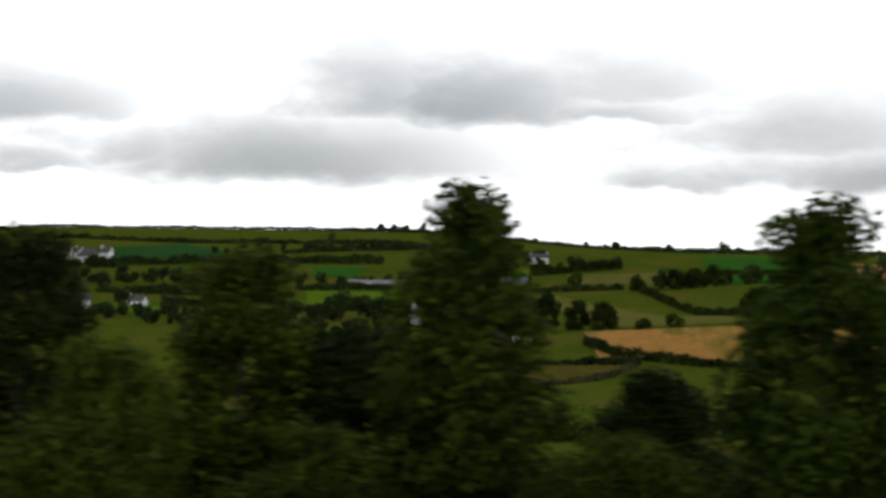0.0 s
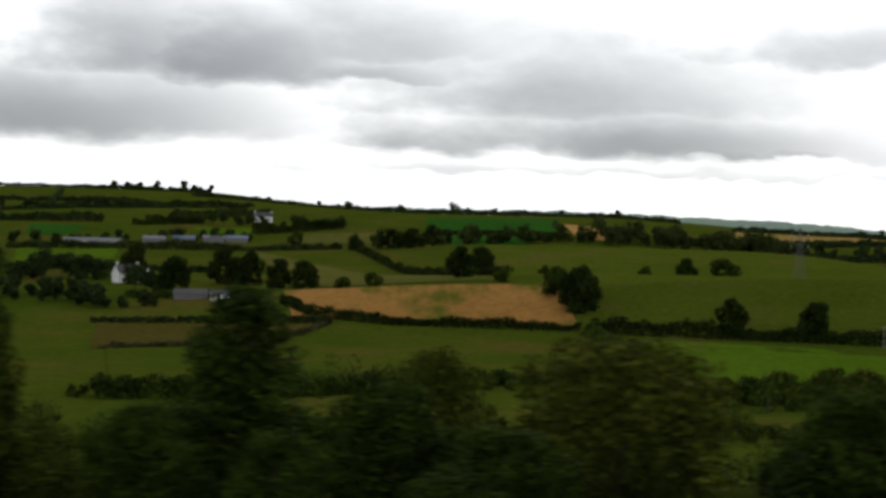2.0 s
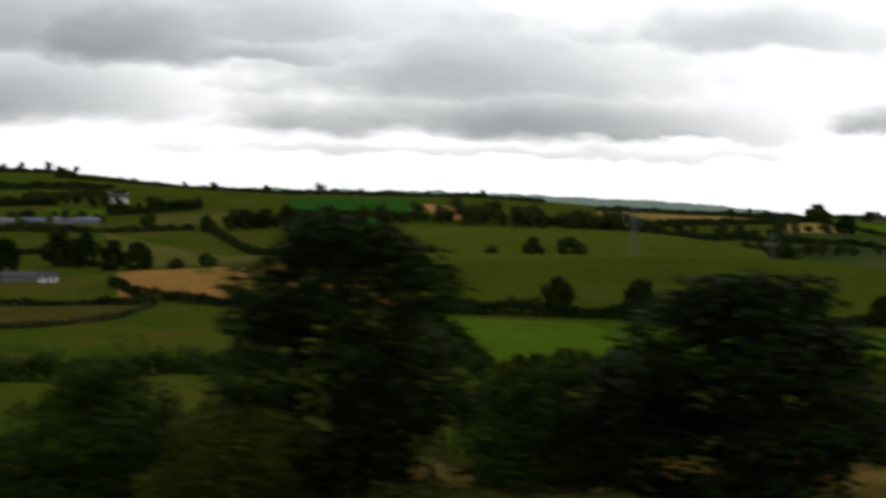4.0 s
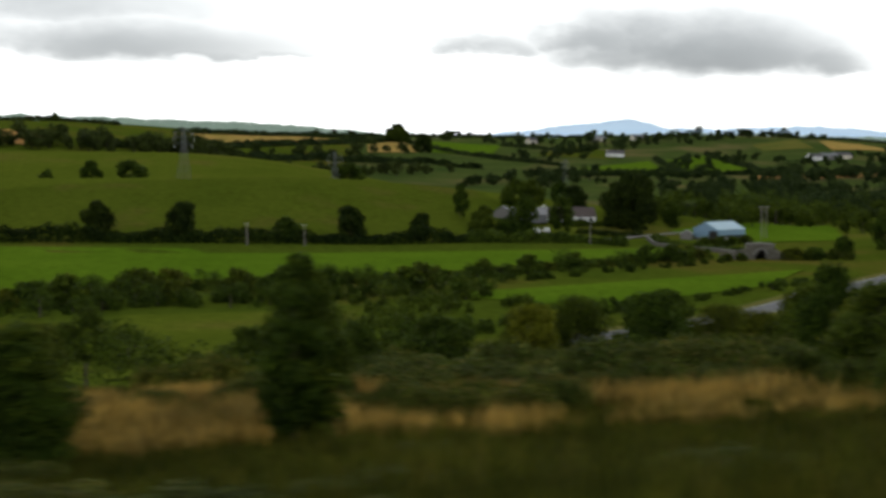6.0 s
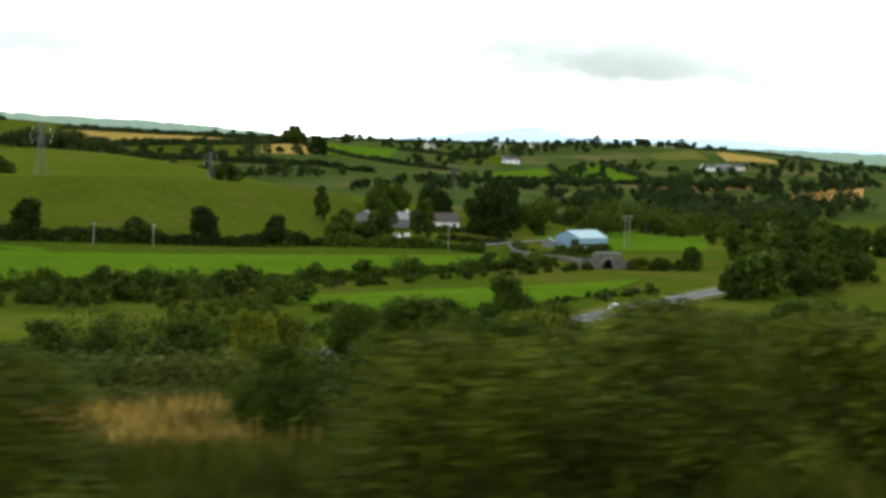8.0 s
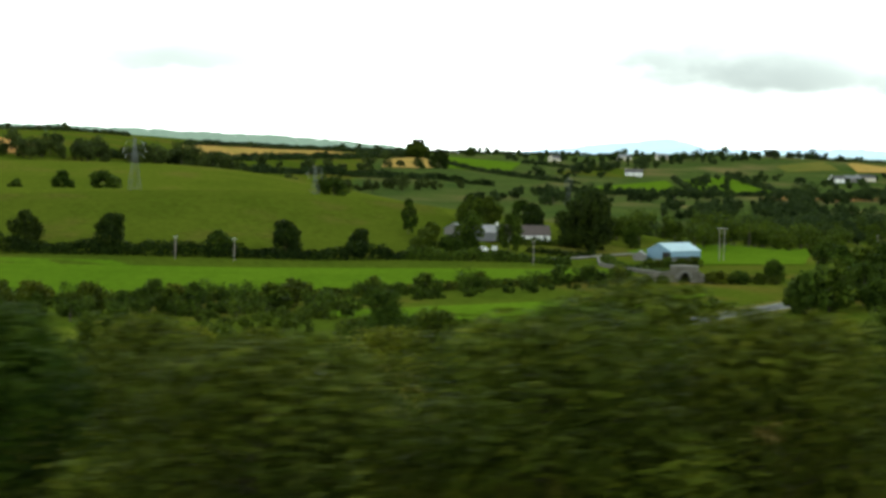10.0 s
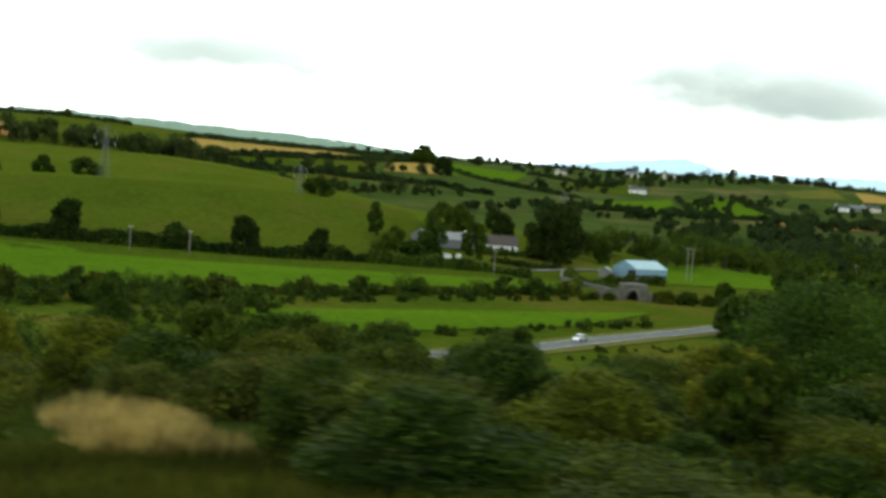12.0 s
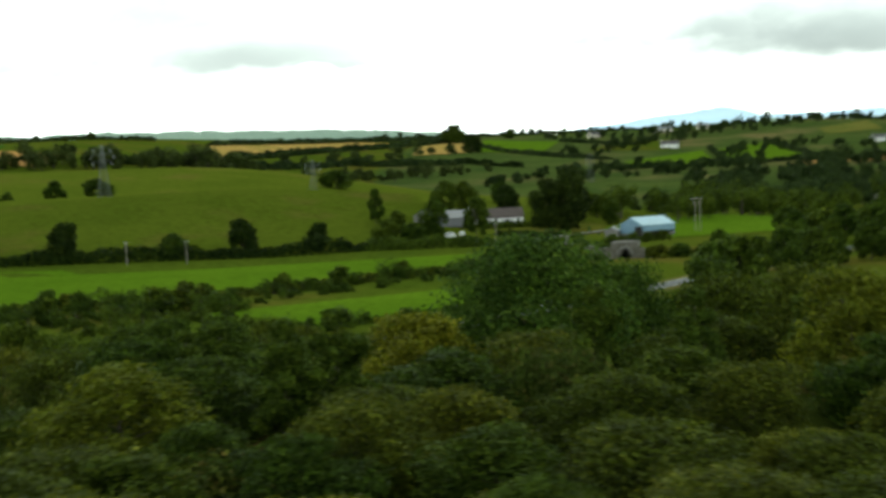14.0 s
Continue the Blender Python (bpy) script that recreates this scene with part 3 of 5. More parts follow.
def hedge(points, tall, wide, mat, label, seed=0, leaf_size=1.0):
    """A grown-out hedge as one long leafy body with an uneven top."""
    rng = np.random.default_rng(seed)
    spine = along(points, 0.9)
    n = int(max(300, len(spine) * tall * 9 / max(1, leaf_size) ** 1.5))
    idx = rng.integers(0, len(spine), n)
    px = np.array([p.x for p in spine])[idx]
    py = np.array([p.y for p in spine])[idx]
    grow = np.array([0.62 + 0.55 * noise.noise((i * 0.045, seed, 0.5)) + 0.35 * noise.noise((i * 0.21, seed, 2.5)) + 0.25 for i in range(len(spine))])[idx]
    ang = rng.uniform(0, math.pi, n)
    shell = rng.uniform(0.55, 1.05, n)
    off = np.cos(ang) * wide / 2 * shell
    up_ = np.sin(ang) ** 0.7 * tall * grow * shell
    d = (Vector(points[-1]) - Vector(points[0])).normalized()
    px, py = px - d.y * off + rng.normal(0, 0.3, n), py + d.x * off + rng.normal(0, 0.3, n)
    ground_z = np.array([height(a, b) for a, b in zip(px, py)])
    pts = np.stack([px, py, ground_z + np.maximum(up_, 0.1)], 1)
    outs = np.stack([-d.y * np.cos(ang), d.x * np.cos(ang), np.sin(ang)], 1)
    root = empty("hedge", Matrix.Identity(4), label, "hedge")
    leaves("foliage", pts, outs, leaf_size * rng.uniform(0.7, 1.4, n), mat, root, rng)
    bm = bmesh.new()
    for q in spine[::4]:
        z = height(q.x, q.y)
        tube(bm, (q.x, q.y, z - 0.2), (q.x + rng.normal(0, 0.3), q.y + rng.normal(0, 0.3), z + tall * 0.6), 0.09, 0.04, 4)
    tagged(part("stems", bm, BARK, root, "bare grey-brown hedge stems"), kind="stuff")
    return root


def woodland(name, strips, label, seed, leaf_size=1.3, per_tree=520, mat=None, squat=False):
    """Far trees beyond counting: crowns of leaf clumps and trunks, joined into one body."""
    g = np.random.default_rng(seed)
    pts, outs, bm = [], [], bmesh.new()
    for a, b, wide, count, low, high in strips:
        a, b = np.array(a, float), np.array(b, float)
        side = np.array((-(b - a)[1], (b - a)[0])) / np.linalg.norm(b - a)
        for i in range(count):
            p = a + (b - a) * (i + g.uniform()) / count + side * g.uniform(-wide / 2, wide / 2)
            tall = (low + (high - low) * g.uniform() ** 1.6) * (1.3 if g.uniform() > 0.86 else 1.0)
            z = height(p[0], p[1]) - 0.2
            tube(bm, (p[0], p[1], z), (p[0], p[1], z + tall * 0.5), 0.03 * tall, 0.015 * tall, 4)
            k = g.integers(5, 9)
            spread_w = tall * (g.uniform(0.55, 1.0) if squat else g.uniform(0.28, 0.48))
            c = np.stack([g.normal(0, 0.45, k) * spread_w, g.normal(0, 0.45, k) * spread_w, tall * (g.uniform(0.12, 0.70, k) if squat else g.uniform(0.25, 0.78, k))], 1)
            r = tall * (g.uniform(0.20, 0.34, k) if squat else g.uniform(0.17, 0.29, k))
            pick = g.integers(0, k, per_tree)
            d = g.normal(0, 1, (per_tree, 3))
            d /= np.linalg.norm(d, axis=1)[:, None]
            q = c[pick] + d * (r[pick] * g.uniform(0.4, 1.1, per_tree))[:, None]
            q[:, 2] = np.maximum(q[:, 2], 0.3)
            pts.append(q + np.array((p[0], p[1], z)))
            outs.append(d)
    pts, outs = np.concatenate(pts), np.concatenate(outs)
    root = empty(name, Matrix.Identity(4), label, "trees", kind="stuff")
    part("trunk", bm, BARK, root, "bark of the far trees")
    leaves("crown", pts, outs, leaf_size * g.uniform(0.7, 1.4, len(pts)), mat or FAR_LEAF, root, g)
    return root


# ---- trees and bushes of the railway bank ----
BANK_TREES = (  # kind, x, y, height, width
    ("near_alder", -19, 50, 11.2, 5.6), ("near_birch", -13.2, 56, 11.4, 7.4), ("near_alder", -9.5, 57, 8.6, 6.5), ("near_birch", -25, 53, 11.0, 7), ("near_alder", 1.5, 60, 7.5, 5.5), ("near_birch", -5, 54, 13.4, 7.2), ("near_birch", 6.4, 51, 12.6, 7.2),
    ("near_birch", 9.8, 56, 10.4, 3.6), ("near_birch", 18.6, 60, 9.0, 6.4), ("near_alder", 49.3, 54, 10.6, 9.2), ("near_alder", 63.8, 54, 8.8, 11.5),
    ("near_sapling", 83.6, 49, 5.4, 2.5), ("near_sapling", 84.1, 49.5, 3.8, 2.9), ("near_thorn", 92.4, 78, 7.0, 4.4), ("near_sapling", 91.6, 77, 7.6, 4.0), ("near_thorn", 74.4, 46, 4.0, 3.7), ("near_sapling", 74.7, 46.2, 4.5, 3.2),
)
for kind, x, y, tall, wide in BANK_TREES:
    p = PROTO[kind]
    full = 12 if kind in ("near_alder", "near_birch") else 5
    span = {"near_alder": 6.2, "near_birch": 5.4, "near_sapling": 2.6}.get(kind, 5)
    put(kind, x, y, tall / full, wide / span, group="trees on the railway bank")
BANK_BUSHES = (
    ("near_thorn", -14.7, 45, 7.1, 6), ("near_bush", 0.2, 49, 5.0, 6), ("near_thorn", -9, 48, 5.0, 6), ("near_bush", 11.3, 55, 4.0, 6), ("near_thorn", 2, 58, 4.5, 6),
    ("near_bush", 27, 90, 8, 7), ("near_bush", 32.3, 56, 7.2, 9.6), ("near_thorn", 24.4, 60, 5.4, 7), ("near_thorn", 41, 57, 5.5, 7), ("near_thorn", 57, 58, 5.4, 7), ("near_bush", 46, 50, 4, 6),
    ("near_thorn", 125.3, 75, 5.4, 6.6), ("near_bush", 95.4, 19, 2.8, 4.4), ("near_bush", 101.8, 17, 2.8, 4.2), ("near_thorn", 110.5, 51.8, 3.5, 3.6),
    ("near_yellow", 120.4, 57.6, 3.3, 4.2), ("near_thorn", 111.7, 36, 4.0, 4.4), ("near_thorn", 113.8, 38, 3.4, 4.0),
)
BANK_BUSHES_ON = (
    ("near_bush", 105.2, 17.5, 3.1, 4.8), ("near_bush", 109, 18.5, 3.1, 5.0), ("near_bush", 112.4, 19.5, 2.4, 4.2), ("near_thorn", 117.2, 25, 4.2, 5), ("near_bush", 121, 21, 3.4, 6),
    ("near_bush", 126.3, 21.5, 3.7, 6.4), ("near_bush", 131, 21.5, 3.8, 5.6), ("near_thorn", 128.5, 25, 4.2, 5), ("near_yellow", 150.5, 110, 5.5, 9), ("near_thorn", 154, 100, 4.6, 8.5), ("near_bush", 123, 47, 5.0, 6), ("near_bush", 137.0, 40, 5.8, 8.4),
    ("near_thorn", 151.5, 46, 3.8, 4.6), ("near_bush", 154, 52, 3.6, 5.0), ("near_thorn", 163.7, 139.6, 9.3, 9.3), ("near_thorn", 152.8, 120, 9, 6), ("near_thorn", 152, 95, 3.6, 3.4),
)
BRAKE = (
    ("near_thorn", 155.5, 55.5, 3.1, 5.5), ("near_thorn", 159.5, 60, 3.0, 6.5), ("near_thorn", 175, 90, 5.5, 7.3), ("near_yellow", 166, 56, 4.4, 7.6), ("near_bush", 180, 110, 5.0, 7),
    ("near_bush", 195, 190, 11, 8), ("near_thorn", 217, 110, 9.2, 9.5), ("near_bush", 204, 70, 6.3, 7),
    ("near_bush", 198, 70, 3.8, 8), ("near_yellow", 200.6, 60, 5.6, 7), ("near_bush", 200, 124, 5.6, 8.5), ("near_thorn", 180.5, 60, 3.3, 7.5), ("near_bush", 176, 55, 2.9, 7),
)
BRAKE_ON = (
    ("near_thorn", 170, 62, 3.6, 7), ("near_bush", 186, 64, 3.6, 7), ("near_thorn", 168, 72, 4.4, 7), ("near_yellow", 184, 78, 5, 8), ("near_thorn", 176, 76, 3.8, 7),
    ("near_bush", 165, 84, 4.2, 7), ("near_thorn", 190, 56, 3.2, 7), ("near_bush", 187, 96, 4.4, 8), ("near_bush", 206, 84, 6.5, 8), ("near_thorn", 171, 104, 6, 8),
    ("near_yellow", 210, 58, 4.8, 8), ("near_bush", 162, 100, 5, 7), ("near_bush", 207, 130, 6, 9), ("near_thorn", 186, 130, 6.2, 8), ("near_bush", 172, 128, 7, 8),
)
SLOPE_BUSHES = (
    ("near_bush", 207, 232, 8, 10), ("near_yellow", 214, 238, 7, 9),
    ("near_bush", 163, 212, 9.5, 8.5), ("near_thorn", 186, 215, 11, 11), ("near_thorn", 107.4, 262, 8.7, 9.4), ("near_bush", 92.8, 215, 9, 12), ("near_thorn", 129, 205, 9.2, 12), ("near_thorn", 121, 208, 8, 9),
    ("near_thorn", 148.5, 210, 8.6, 12), ("near_yellow", 146.7, 172, 10, 8.4), ("near_thorn", 193.4, 225, 11, 11), ("near_bush", 164, 150, 7.5, 6.5), ("near_bush", 185, 240, 9.5, 11), ("near_thorn", 138, 214, 8, 9),
)
for group in (BANK_BUSHES, BANK_BUSHES_ON, BRAKE, BRAKE_ON, SLOPE_BUSHES):
    for kind, x, y, tall, wide in group:
        span = 6 if kind == "near_bush" else 5
        put(kind, x, y, tall / 5, wide / span, group="bushes on the bank")
# young stems that stand up out of the brake
rng = random.Random(21)
for _ in range(14):
    x, y = rng.uniform(164, 212), rng.uniform(56, 96)
    put("near_sapling", x, y, rng.uniform(0.75, 1.15), rng.uniform(0.9, 1.6), group="bushes on the bank")
put("great_oak", 192.4, 82, 0.78, 0.88)
put("great_oak", 201, 90, 0.66, 0.62)
# bramble mounds across the open slope
rng = random.Random(7)
for _ in range(46):
    x, y = rng.uniform(92, 150), rng.uniform(66, 130)
    put("bramble", x, y, rng.uniform(0.7, 1.5), rng.uniform(0.7, 1.5), group="brambles on the slope")
for _ in range(34):
    x, y = rng.uniform(84, 138), rng.uniform(50, 82)
    put("bramble", x, y, rng.uniform(0.5, 0.95), rng.uniform(0.45, 0.9), group="brambles on the slope")
for _ in range(24):
    x, y = rng.uniform(60, 93), rng.uniform(14, 44)
    put("bramble", x, y, rng.uniform(0.22, 0.4), rng.uniform(0.5, 0.8), label="low dark clump of weeds and bramble", group="weeds on the bank")
for _ in range(30):
    x, y = rng.uniform(150, 225), rng.uniform(48, 130)
    put("bramble", x, y, rng.uniform(1.0, 1.9), rng.uniform(0.9, 1.6), group="brambles on the slope")
for _ in range(24):
    x, y = rng.uniform(-40, 70), rng.uniform(42, 95)
    put(rng.choice(("bramble", "near_thorn")), x, y, rng.uniform(0.6, 1.0), rng.uniform(0.7, 1.2), group="brambles on the slope")


# ---- tall dry grass on the bank ----
def grass(name, x0, x1, y0, y1, count, tall, mat, label, seed, keep=-1.0, tuft=False):
    g = np.random.default_rng(seed)
    xs, ys = g.uniform(x0, x1, count), g.uniform(y0, y1, count)
    verts, faces = [], []
    for x, y in zip(xs, ys):
        patch = 0.6 * noise.noise((x * 0.12, y * 0.12, seed)) + 0.6 * noise.noise((x * 0.34, y * 0.22, seed + 9))
        if patch < keep or g.uniform() > 0.05 + min(x - x0, x1 - x) / (1 if tuft else 14):
            continue
        h = tall * g.uniform(0.5, 1.15) * (1 + 0.5 * patch)
        if tuft:
            edge = 1 - (2 * (x - x0) / (x1 - x0) - 1) ** 2
            if g.uniform() > edge + 0.25 or patch < -0.45 * edge:
                continue
            h *= 0.55 + 0.5 * edge
        a, lean = g.uniform(0, 6.28), g.normal(0, 0.25 * h, 2)
        z = height(x, y) - 0.03
        w = 0.028 + 0.02 * g.uniform()
        k = len(verts)
        verts += [(x - w * math.cos(a), y - w * math.sin(a), z), (x + w * math.cos(a), y + w * math.sin(a), z), (x + lean[0], y + lean[1], z + h)]
        faces.append((k, k + 1, k + 2))
    return tagged(mesh_object(name, verts, faces, mat), label, "grass", kind="stuff")


DRY = leaf("dry_grass_blade", (0.17, 0.108, 0.026), (0.37, 0.235, 0.066), (0.50, 0.34, 0.12))
GREEN_BLADE = leaf("green_grass_blade", (0.020, 0.030, 0.004), (0.054, 0.061, 0.007), (0.10, 0.082, 0.016))
grass("dry_grass", 52, 114, 47, 92, 95000, 1.05, DRY, "tall dry straw-coloured grass on the bank", 3, -0.02)
grass("bank_grass", 60, 132, 40, 78, 40000, 0.7, GREEN_BLADE, "rough green grass among the dry grass", 8, -0.35)
PALE_DRY = leaf("pale_grass_blade", (0.20, 0.14, 0.045), (0.38, 0.28, 0.11), (0.48, 0.38, 0.18))
grass("dry_grass", 143.5, 150.5, 47, 66, 8000, 1.15, PALE_DRY, "tall dry straw-coloured grass between bushes", 4, -0.8, True)
grass("bank_grass", 44, 170, 12, 50, 86000, 0.6, GREEN_BLADE, "rough green grass on the railway bank", 5, -0.9)
TUFT_BLADE = leaf("tufted_grass_blade", (0.024, 0.035, 0.005), (0.058, 0.068, 0.009), (0.11, 0.095, 0.022))
grass("bank_grass", 74, 134, 13, 50, 60000, 0.95, TUFT_BLADE, "tall tufted olive green grass on the railway bank", 15, 0.20)
grass("bank_grass", 60, 160, 70, 140, 40000, 0.6, GREEN_BLADE, "rough green grass on the lower slope", 6, -0.3)

# ---- hedges, hedgerow trees and woods of the valley ----
HEDGES = (
    (((107, 594), (158, 588), (213, 584), (265, 579), (302, 585)), 5.0, 5, DARK_LEAF, "dark thick roadside hedge"),
    (((302, 585), (352, 582), (362, 566)), 5.0, 6, TREE_LEAF, "thick green hedge below the farm"),
    (((-12, 658), (2, 620), (34, 604), (103, 596)), 3.5, 4, DARK_LEAF, "dark hedge along the brown field"),
    (((106, 592), (104, 484), (101, 400), (100, 370)), 6.0, 6, TREE_LEAF, "tall green hedge between two fields"),
    (((-34, 343), (2, 351), (55, 392), (92, 405)), 5.0, 5, TREE_LEAF, "grown-out hedge along the valley"),
    (((-156, 1223), (-104, 1241)), 6, 5, DARK_LEAF, "dark hedge on the far slope"),
    (((-62, 1185), (4, 1231)), 8, 6, DARK_LEAF, "row of dark hedge trees on the far slope"),
    (((14, 1061), (65, 792), (90, 760)), 4, 4, DARK_LEAF, "dark hedge between pastures"),
    (((66, 1208), (166, 1216)), 3.5, 4, DARK_LEAF, "dark hedge between emerald fields"),
    (((-38, 686), (-80, 693)), 4, 4, TREE_LEAF, "trimmed green garden hedge"),
    (((106, 386), (215, 400), (333, 463), (366, 530)), 2.4, 5, BUSH_LEAF, "overgrown hedge along the meadow"),
    (((365, 628), (394, 640)), 3.0, 4, TREE_LEAF, "clipped green hedge before the bungalow"),
    (((362, 610), (376, 604), (392, 610)), 2.6, 4, DARK_LEAF, "dark green hedge beside the farm lane"),
    (((391, 596), (380, 566), (368, 510), (360, 470)), 2.4, 4, TREE_LEAF, "ragged hedge behind the stone wall"),
    (((-58, 499), (-24, 532), (8, 606)), 2, 3, ROUGH_LEAF, "low rough olive hedge"),
)
for i, (pts, tall, wide, mat, label) in enumerate(HEDGES):
    hedge(pts, tall, wide, mat, label, i + 1)
FAR_HEDGES = (
    (((-210, 1045), (-130, 1065), (-55, 1062), (5, 1070)), 5, 6, "far dark hedge between fields"), (((-175, 880), (-118, 900), (-60, 880)), 4, 5, "far dark hedge between fields"),
    (((-80, 607), (10, 607)), 2.5, 3, "low dark hedge above the pasture"), (((-260, 905), (-180, 890)), 5, 6, "far dark hedge between fields"), (((-330, 1000), (-200, 985)), 6, 6, "far dark hedge between fields"),
    (((-250, 1400), (-175, 1551), (-90, 1560)), 5, 5, "dark far hedge between fields"), (((254, 1228), (355, 1311), (502, 1494), (649, 1587), (689, 1526)), 7, 8, "far hedge with trees behind the hill"),
    (((657, 1849), (769, 2008), (743, 1769), (763, 1646), (802, 1565)), 5, 6, "far dark hedge between fields"), (((955, 1648), (872, 1430)), 5, 6, "far dark hedge between fields"),
    (((1050, 1696), (990, 1470)), 6, 7, "far dark hedge between fields"), (((736, 1409), (960, 1421), (1100, 1440)), 7, 8, "far hedge with dark trees"), (((880, 1928), (913, 1758)), 5, 6, "far dark hedge between fields"),
    (((-408, 1203), (-295, 1232), (-180, 1240)), 6, 6, "far dark hedge between fields"), (((-343, 1926), (-245, 1341)), 4, 5, "far dark hedge between fields"), (((-133, 1263), (-58, 1317)), 6, 6, "far dark hedge between fields"),
    (((-274, 1308), (-159, 1467), (-90, 1500)), 4, 5, "far dark hedge between fields"), (((381, 1562), (616, 1953), (760, 2060)), 5, 6, "low dark hedge along the skyline"), (((333, 1339), (520, 1640), (718, 1948)), 6, 8, "far dark hedge between fields"),
)
for i, (pts, tall, wide, label) in enumerate(FAR_HEDGES):
    hedge(pts, tall, wide, FAR_LEAF, label, i + 40, 1.5)

LONE_TREES = (
    ("dark", 190, 592, 13.5, 13), ("oak", 229, 588, 9, 12), ("dark", 255, 589, 13, 13), ("dark", 284, 590, 10.5, 9.5), ("dark", 160, 598, 12.5, 13),
    ("oak", 379, 985, 12, 20), ("ash", 372, 988, 9, 10), ("oak", 225, 905, 11.5, 19), ("ash", 202, 895, 11.5, 14), ("thorn", 176, 880, 7, 8), ("thorn", 140, 870, 7, 8), ("thorn", 119, 868, 6, 7),
    ("dark", -95, 815, 16, 16), ("dark", -61, 700, 17, 17), ("dark", -45, 766, 17, 18), ("dark", -32, 753, 16, 14), ("dark", -17, 722, 13, 13),
)
FARM_TREES = (
    ("ash", 317, 632, 15, 7), ("oak", 322, 618, 9, 10), ("oak", 333, 600, 17, 13), ("oak", 312, 594, 10, 12), ("oak", 322, 592, 9, 12), ("ash", 352, 606, 16, 12), ("oak", 356, 664, 13, 13),
    ("oak", 366, 667, 13, 12), ("oak", 391, 690, 10, 12), ("dark", 400, 628, 23, 18), ("dark", 392, 634, 20, 16), ("dark", 382, 655, 14, 12), ("dark", 412, 660, 22, 22), ("oak", 426, 645, 12, 10),
    ("dark", -5, 714, 12, 14), ("dark", 104, 623, 15, 16), ("dark", 109, 640, 13, 15), ("oak", 99, 648, 12, 12),
)
FIELD_TREES = (
    ("oak", 80, 682, 6, 8), ("oak", 25, 698, 6, 9), ("oak", 12, 697, 5, 8), ("dark", 65, 720, 14, 12), ("dark", 70, 822, 14, 16), ("dark", 80, 801, 14, 14), ("dark", 67, 1129, 14, 14), ("dark", 38, 1066, 13, 14),
    ("dark", 51, 1071, 13, 14), ("oak", -28, 1122, 9, 12), ("dark", 747, 1960, 24, 32), ("oak", 744, 1952, 20, 30), ("oak", 752, 1950, 17, 24), ("dark", 708, 1751, 22, 24), ("oak", 874, 2109, 14, 20), ("oak", 604, 693, 15, 17), ("oak", 590, 656, 12, 13),
)
for group in (LONE_TREES, FARM_TREES, FIELD_TREES):
    for kind, x, y, tall, wide in group:
        base_h = 4 if kind == "thorn" else 10
        base_w = {"oak": 10, "ash": 8, "dark": 10, "thorn": 5}[kind]
        put(kind, x, y, tall / base_h, wide / base_w)


def belt(a, b, wide, count, kinds, low, high, group, seed):
    """Trees or bushes scattered along a strip of land."""
    r = random.Random(seed)
    a, b = Vector(a), Vector(b)
    side = Vector((-(b - a).y, (b - a).x)).normalized()
    for i in range(count):
        p = a.lerp(b, (i + r.random()) / count) + side * r.uniform(-wide / 2, wide / 2)
        kind = r.choice(kinds)
        h = r.uniform(low, high) / {"shrub": 4, "thorn": 4, "willow": 6}.get(kind, 10)
        put(kind, p.x, p.y, h, h * r.uniform(0.85, 1.35), group=group, turn=r.uniform(0, 6))


belt((330, 441), (343, 447), 4, 6, ("thorn", "shrub"), 2, 3.5, "bushes beside the stone bridge", 31)
belt((357, 444), (378, 436), 5, 9, ("thorn", "shrub"), 2.5, 4.5, "bushes beside the stone bridge", 32)
belt((385, 545), (415, 565), 5, 8, ("thorn", "shrub"), 2.5, 4.5, "bushes by the farm lane", 5)
belt((330, 330), (400, 400), 24, 18, ("oak", "thorn", "ash"), 7, 12, "trees beyond the road bend", 6)
belt((385, 430), (520, 540), 40, 26, ("oak", "ash", "thorn"), 7, 13, "trees beyond the road bend", 7)
belt((108, 384), (215, 398), 6, 9, ("shrub", "thorn"), 3, 6.5, "bushes along the meadow", 18)
belt((215, 398), (335, 458), 6, 10, ("shrub", "thorn"), 3, 6.5, "bushes along the meadow", 8)
belt((98, 352), (215, 378), 16, 14, ("shrub", "thorn", "thorn"), 4.5, 7.5, "bushes along the meadow", 9)
VALLEY_SCRUB = (  # from, to, width, count, lowest, tallest
    ((106, 384), (215, 398), 7, 26, 3, 7), ((215, 398), (335, 459), 7, 26, 2.6, 6.5), ((95, 345), (218, 368), 20, 44, 3, 7), ((215, 300), (318, 364), 4, 22, 1.4, 3.0), ((150, 256), (235, 314), 10, 18, 3, 6),
    ((-40, 345), (95, 402), 14, 36, 3, 7.5), ((215, 380), (330, 440), 10, 20, 2, 4),
)
LOW_SCRUB = (
    ((-70, 250), (90, 300), 60, 44, 3, 7.5), ((-60, 150), (100, 170), 50, 36, 4, 8.5), ((195, 240), (300, 312), 10, 26, 0.8, 1.8), ((250, 210), (345, 300), 40, 40, 3.5, 8),
    ((105, 195), (215, 240), 16, 30, 3, 7), ((88, 305), (122, 245), 22, 26, 3, 6.5), ((176, 335), (215, 335), 34, 20, 3, 6), ((172, 305), (138, 232), 22, 26, 3, 6.5), ((170, 145), (260, 200), 40, 34, 3, 7.5), ((100, 135), (170, 175), 24, 26, 2, 5),
)
BARN_WOOD = (((470, 690), (560, 750), 30, 14, 9, 16), ((640, 800), (760, 960), 50, 22, 9, 17), ((440, 660), (640, 810), 34, 34, 9, 18), ((520, 640), (700, 790), 30, 24, 5, 13), ((405, 665), (450, 680), 14, 8, 8, 14))
